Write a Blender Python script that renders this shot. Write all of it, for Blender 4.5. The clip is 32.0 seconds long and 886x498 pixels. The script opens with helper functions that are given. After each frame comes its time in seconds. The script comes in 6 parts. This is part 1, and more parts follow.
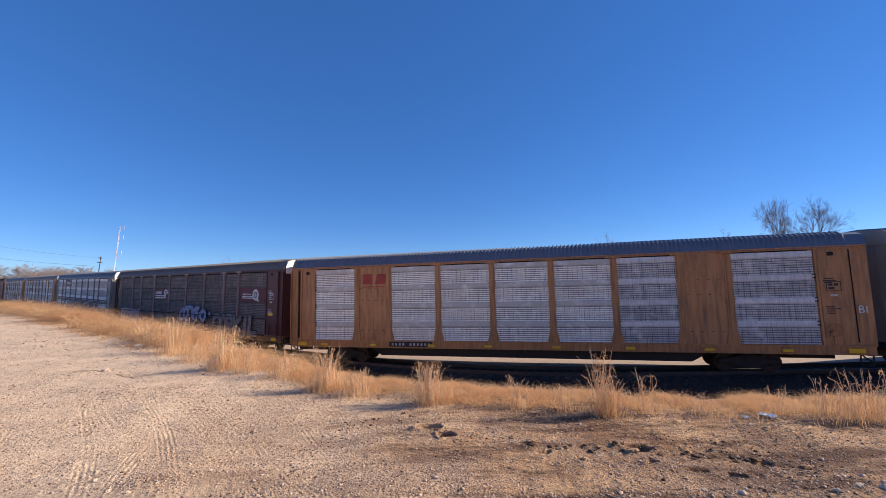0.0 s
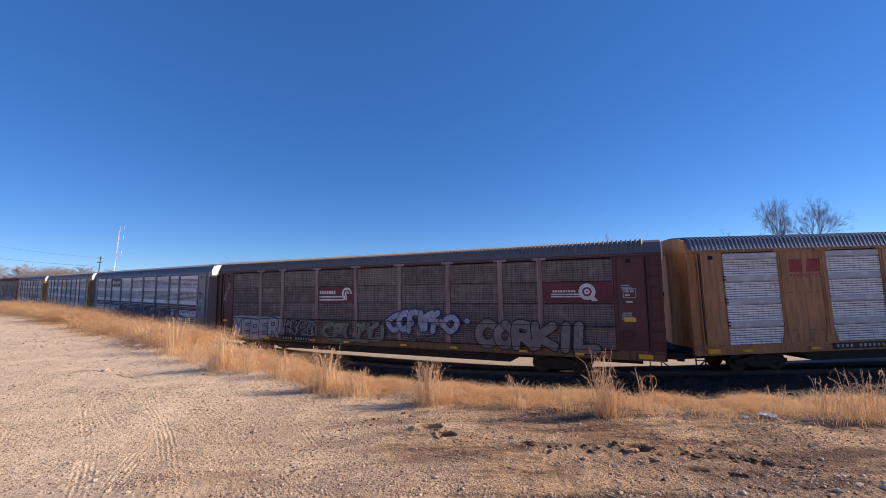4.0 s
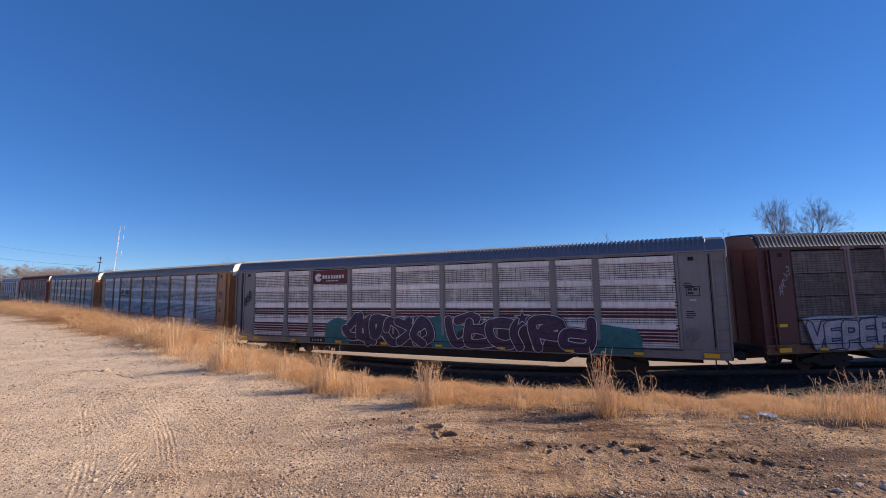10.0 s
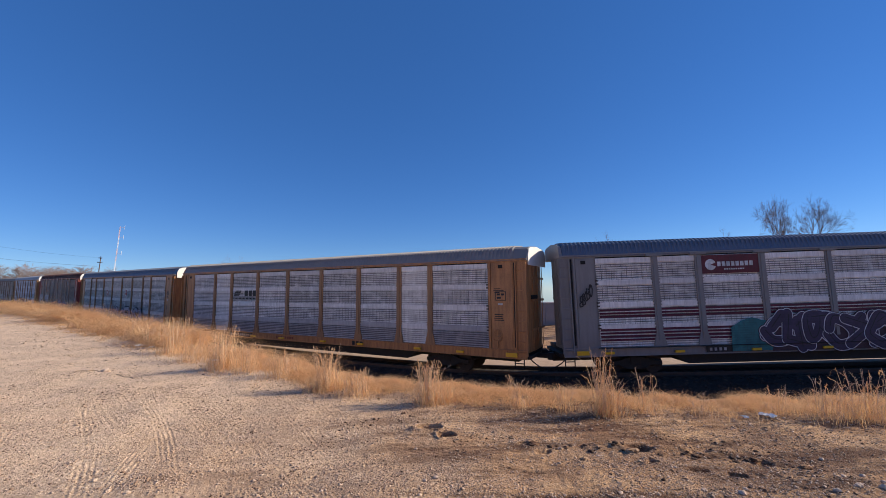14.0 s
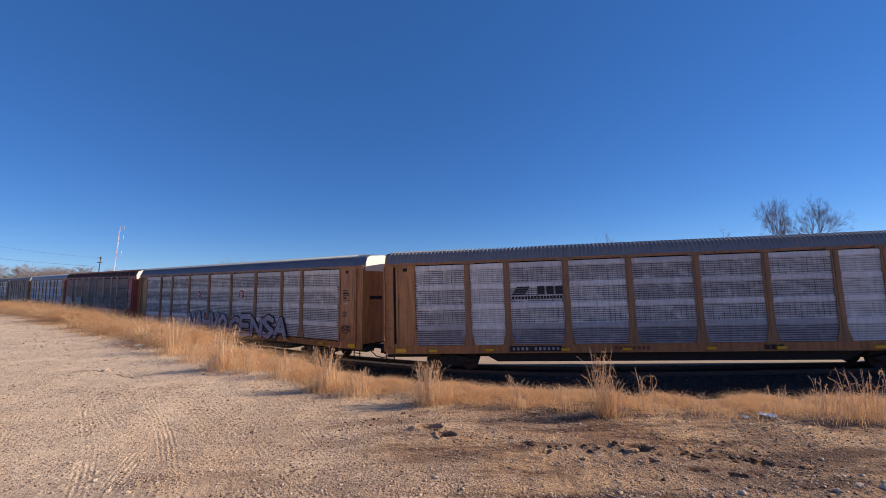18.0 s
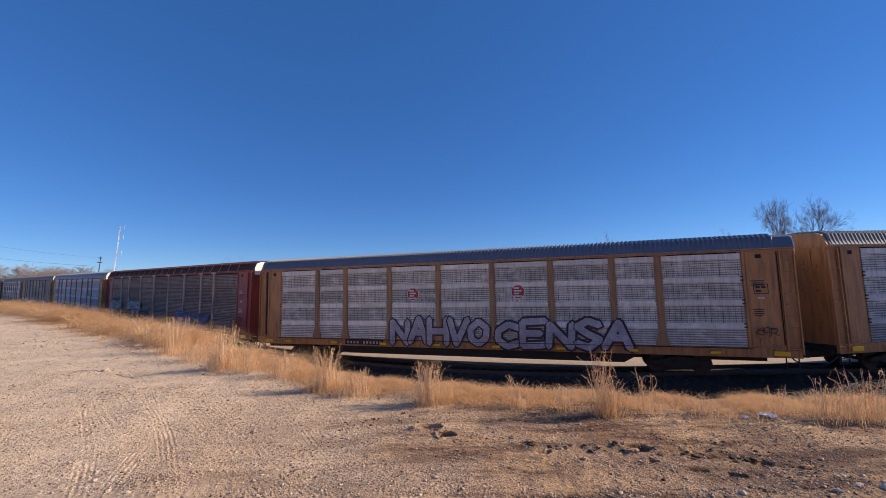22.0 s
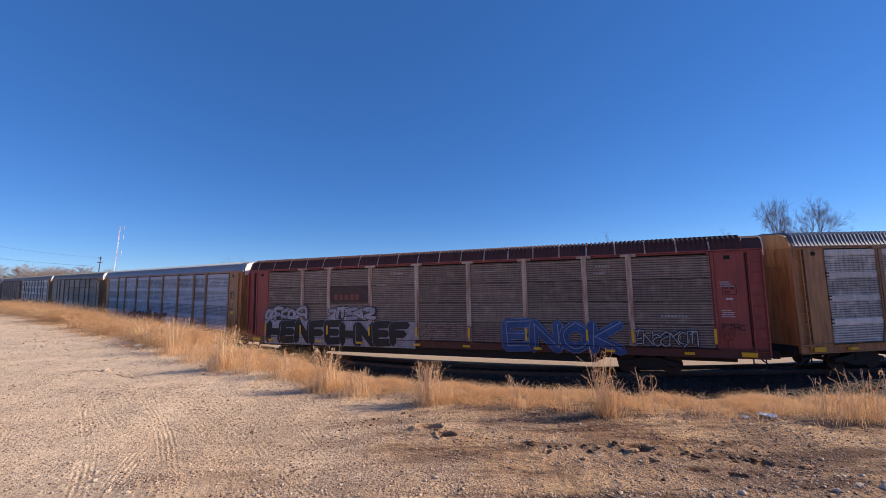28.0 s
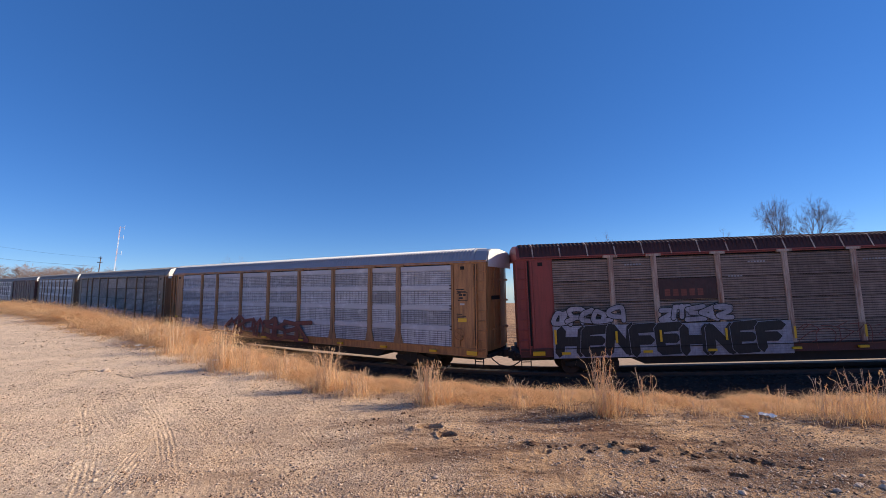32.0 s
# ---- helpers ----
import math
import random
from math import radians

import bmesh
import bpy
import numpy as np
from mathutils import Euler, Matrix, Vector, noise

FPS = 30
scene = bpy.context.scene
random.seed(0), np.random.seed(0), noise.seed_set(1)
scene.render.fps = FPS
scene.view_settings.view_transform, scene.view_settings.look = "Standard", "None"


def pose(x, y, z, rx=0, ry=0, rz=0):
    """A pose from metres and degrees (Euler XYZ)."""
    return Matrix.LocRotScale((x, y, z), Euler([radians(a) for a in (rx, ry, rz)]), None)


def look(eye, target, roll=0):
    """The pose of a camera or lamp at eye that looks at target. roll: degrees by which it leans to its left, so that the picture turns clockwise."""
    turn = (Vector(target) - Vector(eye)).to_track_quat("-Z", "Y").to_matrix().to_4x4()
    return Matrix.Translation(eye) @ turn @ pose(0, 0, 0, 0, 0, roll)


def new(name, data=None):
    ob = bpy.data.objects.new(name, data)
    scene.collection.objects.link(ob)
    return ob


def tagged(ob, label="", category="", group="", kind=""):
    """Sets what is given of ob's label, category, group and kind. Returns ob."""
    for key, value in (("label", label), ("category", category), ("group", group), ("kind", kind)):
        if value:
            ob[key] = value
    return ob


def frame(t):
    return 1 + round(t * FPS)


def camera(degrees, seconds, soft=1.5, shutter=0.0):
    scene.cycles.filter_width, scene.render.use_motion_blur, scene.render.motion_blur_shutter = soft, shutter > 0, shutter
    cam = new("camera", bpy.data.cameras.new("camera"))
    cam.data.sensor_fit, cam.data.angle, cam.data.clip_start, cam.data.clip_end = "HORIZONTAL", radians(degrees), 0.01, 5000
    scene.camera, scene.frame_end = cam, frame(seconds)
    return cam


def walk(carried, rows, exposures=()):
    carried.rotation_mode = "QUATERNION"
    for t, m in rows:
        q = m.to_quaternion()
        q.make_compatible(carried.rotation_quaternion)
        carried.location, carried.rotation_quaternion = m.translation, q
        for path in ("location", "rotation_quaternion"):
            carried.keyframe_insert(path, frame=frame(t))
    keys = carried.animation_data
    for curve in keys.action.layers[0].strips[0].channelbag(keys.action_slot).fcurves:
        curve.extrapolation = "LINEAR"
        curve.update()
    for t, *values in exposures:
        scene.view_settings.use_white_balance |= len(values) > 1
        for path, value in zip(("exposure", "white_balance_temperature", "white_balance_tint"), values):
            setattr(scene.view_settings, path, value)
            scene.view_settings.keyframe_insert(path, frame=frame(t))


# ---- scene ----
cam = camera(94.87, 32.0, soft=0.5)
EYE = (0.0, 0.0, 3.718)
HOLD = look(EYE, (0, math.cos(radians(5.79)), 3.718 + math.sin(radians(5.79))), -0.81)
walk(cam, [(0, HOLD), (32.0, HOLD)], [(0, 0.68), (3, 0.66), (6, 0.57), (13, 0.45), (19, 0.38), (22, 0.45), (25, 0.60), (28, 0.57), (32.0, 0.55)])

# ---- daylight ----
SUN_AZ, SUN_EL = radians(83), radians(26)   # azimuth clockwise from +y
world = bpy.data.worlds.new("sky")
scene.world = world
world.use_nodes = True
wn = world.node_tree
sky = wn.nodes.new("ShaderNodeTexSky")
sky.sky_type, sky.sun_disc = "NISHITA", False
sky.sun_elevation, sky.sun_rotation = SUN_EL, SUN_AZ
sky.altitude, sky.air_density, sky.dust_density, sky.ozone_density = 300, 0.78, 0.0, 4.6
tint = wn.nodes.new("ShaderNodeHueSaturation")
tint.inputs["Saturation"].default_value = 1.19
tint.inputs["Hue"].default_value = 0.509
wn.links.new(sky.outputs[0], tint.inputs["Color"])
even = wn.nodes.new("ShaderNodeMixRGB")   # a dry winter sky, more even than the model's
even.inputs[0].default_value = 0.32
even.inputs[2].default_value = (0.42, 1.42, 4.1, 1)
wn.links.new(tint.outputs[0], even.inputs[1])
wn.links.new(even.outputs[0], wn.nodes["Background"].inputs[0])
wn.nodes["Background"].inputs[1].default_value = 0.099
sun = bpy.data.lights.new("sun", "SUN")
sun.energy, sun.angle, sun.color = 4.8, radians(0.53), (1.0, 0.85, 0.66)
to_sun = Vector((math.sin(SUN_AZ) * math.cos(SUN_EL), math.cos(SUN_AZ) * math.cos(SUN_EL), math.sin(SUN_EL)))
new("sun", sun).matrix_world = look(to_sun * 50, (0, 0, 0))

# ---- the railway line: plan and travel ----
CAR_PITCH, BOGIE, WIDE = 28.901, 9.9, 1.52
LINE_S = (-330, -250, -200, -160, -130, -110, -90, -75, -60, -50, -40, -30, -20, -10, 0, 10, 20, 30, 40, 55)
LINE_TURN = (-0.1874, -0.3484, -0.4491, -0.5296, -0.59, -0.6302, -0.6635, -0.6686, -0.6461, -0.6674, -0.6813, -0.6421, -0.6551, -0.6111, -0.5915, -0.5108, -0.4204, -0.0418, -0.089, 0.2694)
LINE_UP = (6.254, 4.684, 3.703, 2.918, 2.329, 1.937, 1.551, 1.268, 0.995, 0.777, 0.592, 0.354, 0.148, -0.025, -0.119, -0.227, -0.279, -0.126, 0.066, 0.347)
_s = np.arange(-420.0, 421.0)


def eased(values):
    """Values along the line, in between its stations, with soft bends."""
    return np.convolve(np.pad(np.interp(_s, LINE_S, values), 4, mode="edge"), np.ones(9) / 9, "valid")


_h, _z = eased(LINE_TURN), eased(LINE_UP)
_x, _y = np.cumsum(np.cos(_h)), np.cumsum(np.sin(_h))
_x, _y = _x - _x[420] - 17.086, _y - _y[420] + 29.901   # near side of the cars


def side_point(s):
    return Vector((np.interp(s, _s, _x), np.interp(s, _s, _y), np.interp(s, _s, _z)))


def track_point(s, off=0.0, up=0.0):
    """A point on the line at s metres along it; off: metres beyond the track's centre, away from the lot."""
    h = np.interp(s, _s, _h)
    return side_point(s) + Vector((-math.sin(h), math.cos(h), 0)) * (WIDE + off) + Vector((0, 0, up))


def travelled(t):
    w = (t - 16) / 16
    return 5.07396 * t -5.54456 * w ** 2 -2.14891 * w ** 3 +1.29398 * w ** 4


SLACK = (0.115, 0.219, 0.017, 0.085, -0.134, -0.194, -0.089)   # play in the couplings, car by car


def car_pose(k, t):
    c = 25.176 - CAR_PITCH * k + travelled(t) + (SLACK[k] if 0 <= k < len(SLACK) else 0.0)
    a, b = side_point(c - BOGIE), side_point(c + BOGIE)
    d = b - a
    yaw = math.atan2(d.y, d.x)
    m = Matrix.Translation((a + b) / 2) @ Matrix.Rotation(yaw, 4, "Z") @ Matrix.Rotation(-math.asin(d.z / d.length), 4, "Y")
    return m @ Matrix.Translation((0, WIDE, 0))


# ---- mesh helpers ----
class Shape:
    """Gathers corners and faces of one mesh."""

    def __init__(self):
        self.v, self.f = [], []

    def add(self, verts, faces):
        n = len(self.v)
        self.v += [tuple(p) for p in verts]
        self.f += [tuple(i + n for i in q) for q in faces]
        return self

    def box(self, x0, x1, y0, y1, z0, z1):
        c = [(x, y, z) for z in (z0, z1) for y in (y0, y1) for x in (x0, x1)]
        return self.add(c, [(0, 2, 3, 1), (4, 5, 7, 6), (0, 1, 5, 4), (2, 6, 7, 3), (0, 4, 6, 2), (1, 3, 7, 5)])

    def prism(self, outline, lo, hi, axis="y"):
        """An outline of (a, b) drawn out along an axis."""
        n = len(outline)
        put = {"y": lambda a, b, d: (a, d, b), "x": lambda a, b, d: (d, a, b), "z": lambda a, b, d: (a, b, d)}[axis]
        vs = [put(a, b, lo) for a, b in outline] + [put(a, b, hi) for a, b in outline]
        fs = [tuple(range(n)), tuple(range(2 * n - 1, n - 1, -1))]
        fs += [(i, i + n, (i + 1) % n + n, (i + 1) % n) for i in range(n)]
        return self.add(vs, fs)

    def tube(self, a, b, r0, r1, n=6, caps=True):
        a, b = Vector(a), Vector(b)
        q = (b - a).to_track_quat("Z", "Y")
        vs = []
        for p, r in ((a, r0), (b, r1)):
            vs += [p + q @ Vector((r * math.cos(2 * math.pi * i / n), r * math.sin(2 * math.pi * i / n), 0)) for i in range(n)]
        fs = [(i, (i + 1) % n, n + (i + 1) % n, n + i) for i in range(n)]
        if caps:
            fs += [tuple(range(n - 1, -1, -1)), tuple(range(n, 2 * n))]
        return self.add(vs, fs)

    def mesh(self, name, material=None, bevel=0.0, smooth=False):
        me = bpy.data.meshes.new(name)
        me.from_pydata(self.v, [], self.f)
        bm = bmesh.new()
        bm.from_mesh(me)
        bmesh.ops.recalc_face_normals(bm, faces=bm.faces)
        if bevel:
            bmesh.ops.bevel(bm, geom=list(bm.edges), offset=bevel, segments=1, affect="EDGES", clamp_overlap=True)
        bm.to_mesh(me)
        bm.free()
        me.materials.append(material)
        if smooth:
            me.shade_smooth()
        return me


def quick_mesh(name, verts, faces, material, smooth=False):
    me = bpy.data.meshes.new(name)
    me.from_pydata(verts, [], faces)
    me.materials.append(material)
    if smooth:
        me.shade_smooth()
    me.update()
    return me


def part(name, me, parent, material=None, at=None, label=""):
    """Links a mesh as one object under a thing or a part; the material may be the object's own."""
    ob = new(name, me)
    ob.parent = parent
    if at is not None:
        ob.location = at
    if material is not None:
        ob.material_slots[0].link = "OBJECT"
        ob.material_slots[0].material = material
    return tagged(ob, label)


def thing(name, label, category, group="", m=None):
    ob = tagged(new(name), label, category, group)
    if m is not None:
        ob.matrix_basis = m
    return ob


# ---- materials ----
class Mat:
    """A node material with a few shorthands."""

    def __init__(self, name, rough=0.7, metal=0.0):
        self.m = bpy.data.materials.new(name)
        self.m.use_nodes = True
        self.t = self.m.node_tree
        self.p = self.t.nodes["Principled BSDF"]
        self.p.inputs["Roughness"].default_value = rough
        self.p.inputs["Metallic"].default_value = metal

    def node(self, kind, **ins):
        n = self.t.nodes.new(kind)
        for k, v in ins.items():
            n.inputs[k].default_value = v
        return n

    def link(self, a, b):
        self.t.links.new(a, b)

    def coords(self, scale=(1, 1, 1), world=False, turn=0.0):
        if world:
            src = self.node("ShaderNodeNewGeometry").outputs["Position"]
        else:
            src = self.node("ShaderNodeTexCoord").outputs["Object"]
        m = self.node("ShaderNodeMapping")
        m.inputs["Scale"].default_value = scale
        m.inputs["Rotation"].default_value = (0, 0, turn)
        self.link(src, m.inputs["Vector"])
        return m.outputs[0]

    def noise(self, scale, detail=4.0, stretch=(1, 1, 1), world=False, rough=0.55, turn=0.0, shift=None):
        n = self.node("ShaderNodeTexNoise")
        n.inputs["Scale"].default_value, n.inputs["Detail"].default_value, n.inputs["Roughness"].default_value = scale, detail, rough
        c = self.coords(stretch, world, turn)
        if shift is not None:
            a = self.node("ShaderNodeVectorMath")
            self.link(c, a.inputs[0])
            self.link(shift, a.inputs[1])
            c = a.outputs[0]
        self.link(c, n.inputs["Vector"])
        return n.outputs["Fac"]

    def ramp(self, fac, *stops):
        r = self.node("ShaderNodeValToRGB")
        e = r.color_ramp.elements
        while len(e) < len(stops):
            e.new(0.5)
        for el, (pos, col) in zip(e, stops):
            el.position = pos
            el.color = (*col, 1) if len(col) == 3 else col
        self.link(fac, r.inputs[0])
        return r.outputs[0]

    def mix(self, a, b, fac, how="MIX"):
        n = self.t.nodes.new("ShaderNodeMix")
        n.data_type, n.blend_type = "RGBA", how
        for sock, val in ((n.inputs[6], a), (n.inputs[7], b), (n.inputs[0], fac)):
            if isinstance(val, (int, float)):
                sock.default_value = val
            elif isinstance(val, tuple):
                sock.default_value = (*val, 1)
            else:
                self.link(val, sock)
        return n.outputs[2]

    def math(self, op, a, b=0.0, c=0.0):
        n = self.t.nodes.new("ShaderNodeMath")
        n.operation = op
        for s, v in zip(n.inputs, (a, b, c)):
            if isinstance(v, (int, float)):
                s.default_value = v
            else:
                self.link(v, s)
        return n.outputs[0]

    def sep(self, vec):
        n = self.node("ShaderNodeSeparateXYZ")
        self.link(vec, n.inputs[0])
        return n.outputs

    def random(self):
        return self.node("ShaderNodeObjectInfo").outputs["Random"]

    def bump(self, height, strength=0.4, dist=0.02):
        b = self.node("ShaderNodeBump", Strength=strength, Distance=dist)
        self.link(height, b.inputs["Height"])
        self.link(b.outputs[0], self.p.inputs["Normal"])

    def color(self, c):
        if isinstance(c, tuple):
            self.p.inputs["Base Color"].default_value = (*c, 1)
        else:
            self.link(c, self.p.inputs["Base Color"])
        return self


def random_shift(m):
    """Sets the pattern of each object apart from the next."""
    n = m.node("ShaderNodeCombineXYZ")
    r = m.math("MULTIPLY", m.random(), 37.0)
    m.link(r, n.inputs[0])
    m.link(m.math("MULTIPLY", r, 1.7), n.inputs[2])
    return n.outputs[0]


def painted(name, col, dirt=(0.09, 0.065, 0.05), wear=0.5, rough=0.55):
    """Weathered paint on steel: streaks of grime running down, blotches, faded areas."""
    m = Mat(name, rough)
    sh = random_shift(m)
    streak = m.ramp(m.noise(3.0, 5, (2.2, 2.2, 0.25), shift=sh), (0.42, (0, 0, 0)), (0.72, (1, 1, 1)))
    blot = m.noise(0.9, 5, shift=sh)
    faded = m.mix(tuple(c * 0.82 for c in col), tuple(min(1, c * 1.15 + 0.015) for c in col), blot)
    grain = m.ramp(m.noise(22, 3, shift=sh), (0.5, (0, 0, 0)), (0.75, (1, 1, 1)))
    c = m.mix(faded, dirt, m.math("MULTIPLY", streak, wear * 0.55))
    c = m.mix(c, tuple(v * 0.6 for v in dirt), m.math("MULTIPLY", grain, wear * 0.25))
    m.color(c)
    m.bump(m.noise(14, 3, shift=sh), 0.15, 0.01)
    return m.m


def panel_sheet(name, col, grime, wear=0.5, metal=0.3, rough=0.74, tone=0.25, pitch=0.1, top=0.70, lines=0.78, holes=0.6, band=1.1, edge=0.62, weave=1.0, gloss=0.2):
    """Perforated galvanised sheet: rows of small holes, groove shade in the colour, rain streaks, tone that differs
    sheet by sheet.
    """
    m = Mat(name, rough, metal)
    m.p.inputs["Specular IOR Level"].default_value = gloss
    sh = random_shift(m)
    x, y, z = m.sep(m.coords())
    col_wave = m.math("ABSOLUTE", m.math("SINE", m.math("MULTIPLY", x, math.pi / 0.085)))
    row_wave = m.math("ABSOLUTE", m.math("SINE", m.math("MULTIPLY", z, math.pi / 0.06)))
    hole = m.math("GREATER_THAN", m.math("MULTIPLY", col_wave, row_wave), 0.72)
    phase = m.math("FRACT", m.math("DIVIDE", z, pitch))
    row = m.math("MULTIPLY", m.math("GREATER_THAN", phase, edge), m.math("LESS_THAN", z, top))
    hole = m.math("MULTIPLY", hole, row)
    streak = m.ramp(m.noise(2.5, 5, (2.6, 1, 0.18), shift=sh), (0.4, (0, 0, 0)), (0.68, (1, 1, 1)))
    level = m.ramp(m.noise(1.7, 4, (0.25, 1, 3.5), shift=sh), (0.4, (0, 0, 0)), (0.7, (1, 1, 1)))
    cross = m.ramp(m.noise(9, 3, (3.0, 1, 0.1), shift=sh), (0.52, (0, 0, 0)), (0.58, (1, 1, 1)))
    base = m.mix(tuple(c * (1 - tone) for c in col), tuple(min(1, c * (1 + tone * 0.6)) for c in col), m.random())
    c = m.mix(base, grime, m.math("MULTIPLY", streak, wear * 0.6))
    c = m.mix(c, grime, m.math("MULTIPLY", level, wear * 0.5))
    c = m.mix(c, tuple(g * 0.6 for g in grime), m.math("MULTIPLY", cross, wear * 0.45))
    # shade of the grooves, painted as a dark row under each rib
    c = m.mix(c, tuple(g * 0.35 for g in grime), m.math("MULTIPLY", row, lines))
    c = m.mix(c, tuple(min(1, v * band) for v in col), m.math("MULTIPLY", m.math("GREATER_THAN", z, top), 0.25 if band > 1 else 0.9))
    grid = 0.0
    for step, share, power in ((0.226, 0.13, 0.75), (0.0753, 0.2, 0.3)):
        on = m.math("LESS_THAN", m.math("FRACT", m.math("DIVIDE", x, step)), share)
        some = m.ramp(m.noise(2.2, 4, (1.8, 1, 1.1), shift=sh), (0.36, (0.15, 0.15, 0.15)), (0.6, (1, 1, 1)))
        grid = m.math("MAXIMUM", grid, m.math("MULTIPLY", m.math("MULTIPLY", on, some), power * weave))
    c = m.mix(c, tuple(g * 0.5 for g in grime), m.math("MULTIPLY", grid, m.math("LESS_THAN", z, top)))
    c = m.mix(c, (0.012, 0.012, 0.013), m.math("MULTIPLY", hole, holes))
    scuff = m.ramp(m.noise(1.6, 5, (1.0, 1, 1.6), shift=sh), (0.52, (0, 0, 0)), (0.72, (1, 1, 1)))
    c = m.mix(c, tuple(min(1, v * 1.35) for v in col), m.math("MULTIPLY", scuff, 0.45))
    m.color(c)
    m.bump(m.noise(30, 2, shift=sh), 0.12, 0.006)
    return m.m


def plain(name, col, rough=0.7, metal=0.0, vary=0.25, scale=6.0):
    m = Mat(name, rough, metal)
    n = m.noise(scale, 4)
    m.color(m.mix(tuple(c * (1 - vary) for c in col), tuple(min(1, c * (1 + vary)) for c in col), n))
    m.bump(m.noise(scale * 5, 3), 0.2, 0.01)
    return m.m


YELLOW = painted("weathered_yellow_paint", (0.44, 0.20, 0.07), dirt=(0.085, 0.042, 0.026), wear=1.1)
BROWN = painted("weathered_brown_paint", (0.085, 0.018, 0.017), dirt=(0.045, 0.02, 0.018), wear=0.6)
BROWN_POST = painted("faded_brown_post", (0.27, 0.20, 0.185), dirt=(0.10, 0.022, 0.02), wear=1.2)
RED = painted("faded_red_paint", (0.30, 0.052, 0.04), dirt=(0.06, 0.03, 0.026), wear=0.75)
RED_POST = painted("rust_post", (0.52, 0.40, 0.32), dirt=(0.20, 0.05, 0.022), wear=1.8)
YELLOW_POST = painted("grimy_yellow_post", (0.33, 0.17, 0.075), dirt=(0.09, 0.06, 0.05), wear=1.1)
GREY = painted("dull_grey_paint", (0.215, 0.205, 0.205), wear=0.35)
TAN = painted("dull_tan_paint", (0.22, 0.13, 0.075), wear=0.8)
DARK_TAN = painted("grimy_tan_paint", (0.19, 0.095, 0.045), dirt=(0.025, 0.017, 0.015), wear=1.5)
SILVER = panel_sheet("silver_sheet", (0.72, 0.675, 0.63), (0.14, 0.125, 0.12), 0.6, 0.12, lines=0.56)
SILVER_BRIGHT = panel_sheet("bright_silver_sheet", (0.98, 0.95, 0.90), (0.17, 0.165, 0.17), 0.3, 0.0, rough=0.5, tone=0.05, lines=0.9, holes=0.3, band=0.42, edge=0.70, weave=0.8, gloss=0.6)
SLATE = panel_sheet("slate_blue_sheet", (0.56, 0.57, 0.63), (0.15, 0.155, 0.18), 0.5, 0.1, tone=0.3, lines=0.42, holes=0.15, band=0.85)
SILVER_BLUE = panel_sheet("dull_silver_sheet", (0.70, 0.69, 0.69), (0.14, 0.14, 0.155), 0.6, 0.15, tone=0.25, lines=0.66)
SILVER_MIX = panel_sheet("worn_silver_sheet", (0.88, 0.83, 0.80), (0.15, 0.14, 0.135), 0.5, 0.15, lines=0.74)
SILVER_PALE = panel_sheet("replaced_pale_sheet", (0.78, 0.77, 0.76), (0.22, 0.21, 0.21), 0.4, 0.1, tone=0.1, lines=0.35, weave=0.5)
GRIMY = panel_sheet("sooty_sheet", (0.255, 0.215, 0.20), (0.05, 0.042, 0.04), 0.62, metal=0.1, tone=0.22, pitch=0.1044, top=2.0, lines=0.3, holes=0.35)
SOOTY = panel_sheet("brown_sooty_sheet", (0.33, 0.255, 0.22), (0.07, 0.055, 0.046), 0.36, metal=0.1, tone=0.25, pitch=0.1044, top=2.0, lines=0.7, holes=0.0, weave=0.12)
# sheet of a far car, with distance haze mixed into its tan
HAZED_TAN_SHEET = panel_sheet("dull_tan_sheet", (0.46, 0.40, 0.365), (0.10, 0.085, 0.075), 0.4, metal=0.0, tone=0.25, pitch=0.1044, top=2.0, lines=0.5, holes=0.0, weave=0.2)
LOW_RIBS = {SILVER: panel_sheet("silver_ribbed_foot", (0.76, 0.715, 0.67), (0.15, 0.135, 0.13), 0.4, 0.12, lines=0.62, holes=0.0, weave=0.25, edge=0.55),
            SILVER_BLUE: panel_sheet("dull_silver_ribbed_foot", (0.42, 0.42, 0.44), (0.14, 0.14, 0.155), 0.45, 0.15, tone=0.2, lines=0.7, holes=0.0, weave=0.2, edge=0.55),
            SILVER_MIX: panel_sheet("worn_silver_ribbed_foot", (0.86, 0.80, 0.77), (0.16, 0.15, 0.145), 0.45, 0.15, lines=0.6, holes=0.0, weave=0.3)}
ROOF_BLUE = plain("galvanised_roof", (0.115, 0.135, 0.18), 0.5, 0.15, 0.15, 1.5)
ROOF_GREY = plain("dull_grey_roof", (0.20, 0.195, 0.20), 0.62, 0.08, 0.15, 1.5)
ROOF_DARK = plain("sooty_roof", (0.125, 0.115, 0.115), 0.62, 0.08, 0.15, 1.5)
ROOF_LIGHT = plain("light_galvanised_roof", (0.26, 0.28, 0.33), 0.5, 0.2, 0.12, 1.5)
ROOF_BROWN = painted("brown_roof_paint", (0.07, 0.022, 0.021), dirt=(0.04, 0.022, 0.02), wear=0.8, rough=0.9)
CAP_WHITE = plain("pale_roof_end", (0.75, 0.74, 0.71), 0.6, 0.0, 0.12, 3)
BLACK = plain("black_underframe", (0.022, 0.02, 0.019), 0.8, 0.0, 0.4, 4)
STEEL = plain("rolled_steel", (0.07, 0.05, 0.042), 0.65, 0.25, 0.3, 5)
REFLECT = plain("yellow_reflector", (0.72, 0.42, 0.02), 0.35, 0.0, 0.1)
# near-black holds the shade of slots, notches and the space behind the sheets
DARK_GAP = plain("dark_slot", (0.012, 0.011, 0.011), 0.9)
WHEEL = plain("rusty_black_wheel", (0.045, 0.032, 0.026), 0.7, 0.2, 0.4, 5)
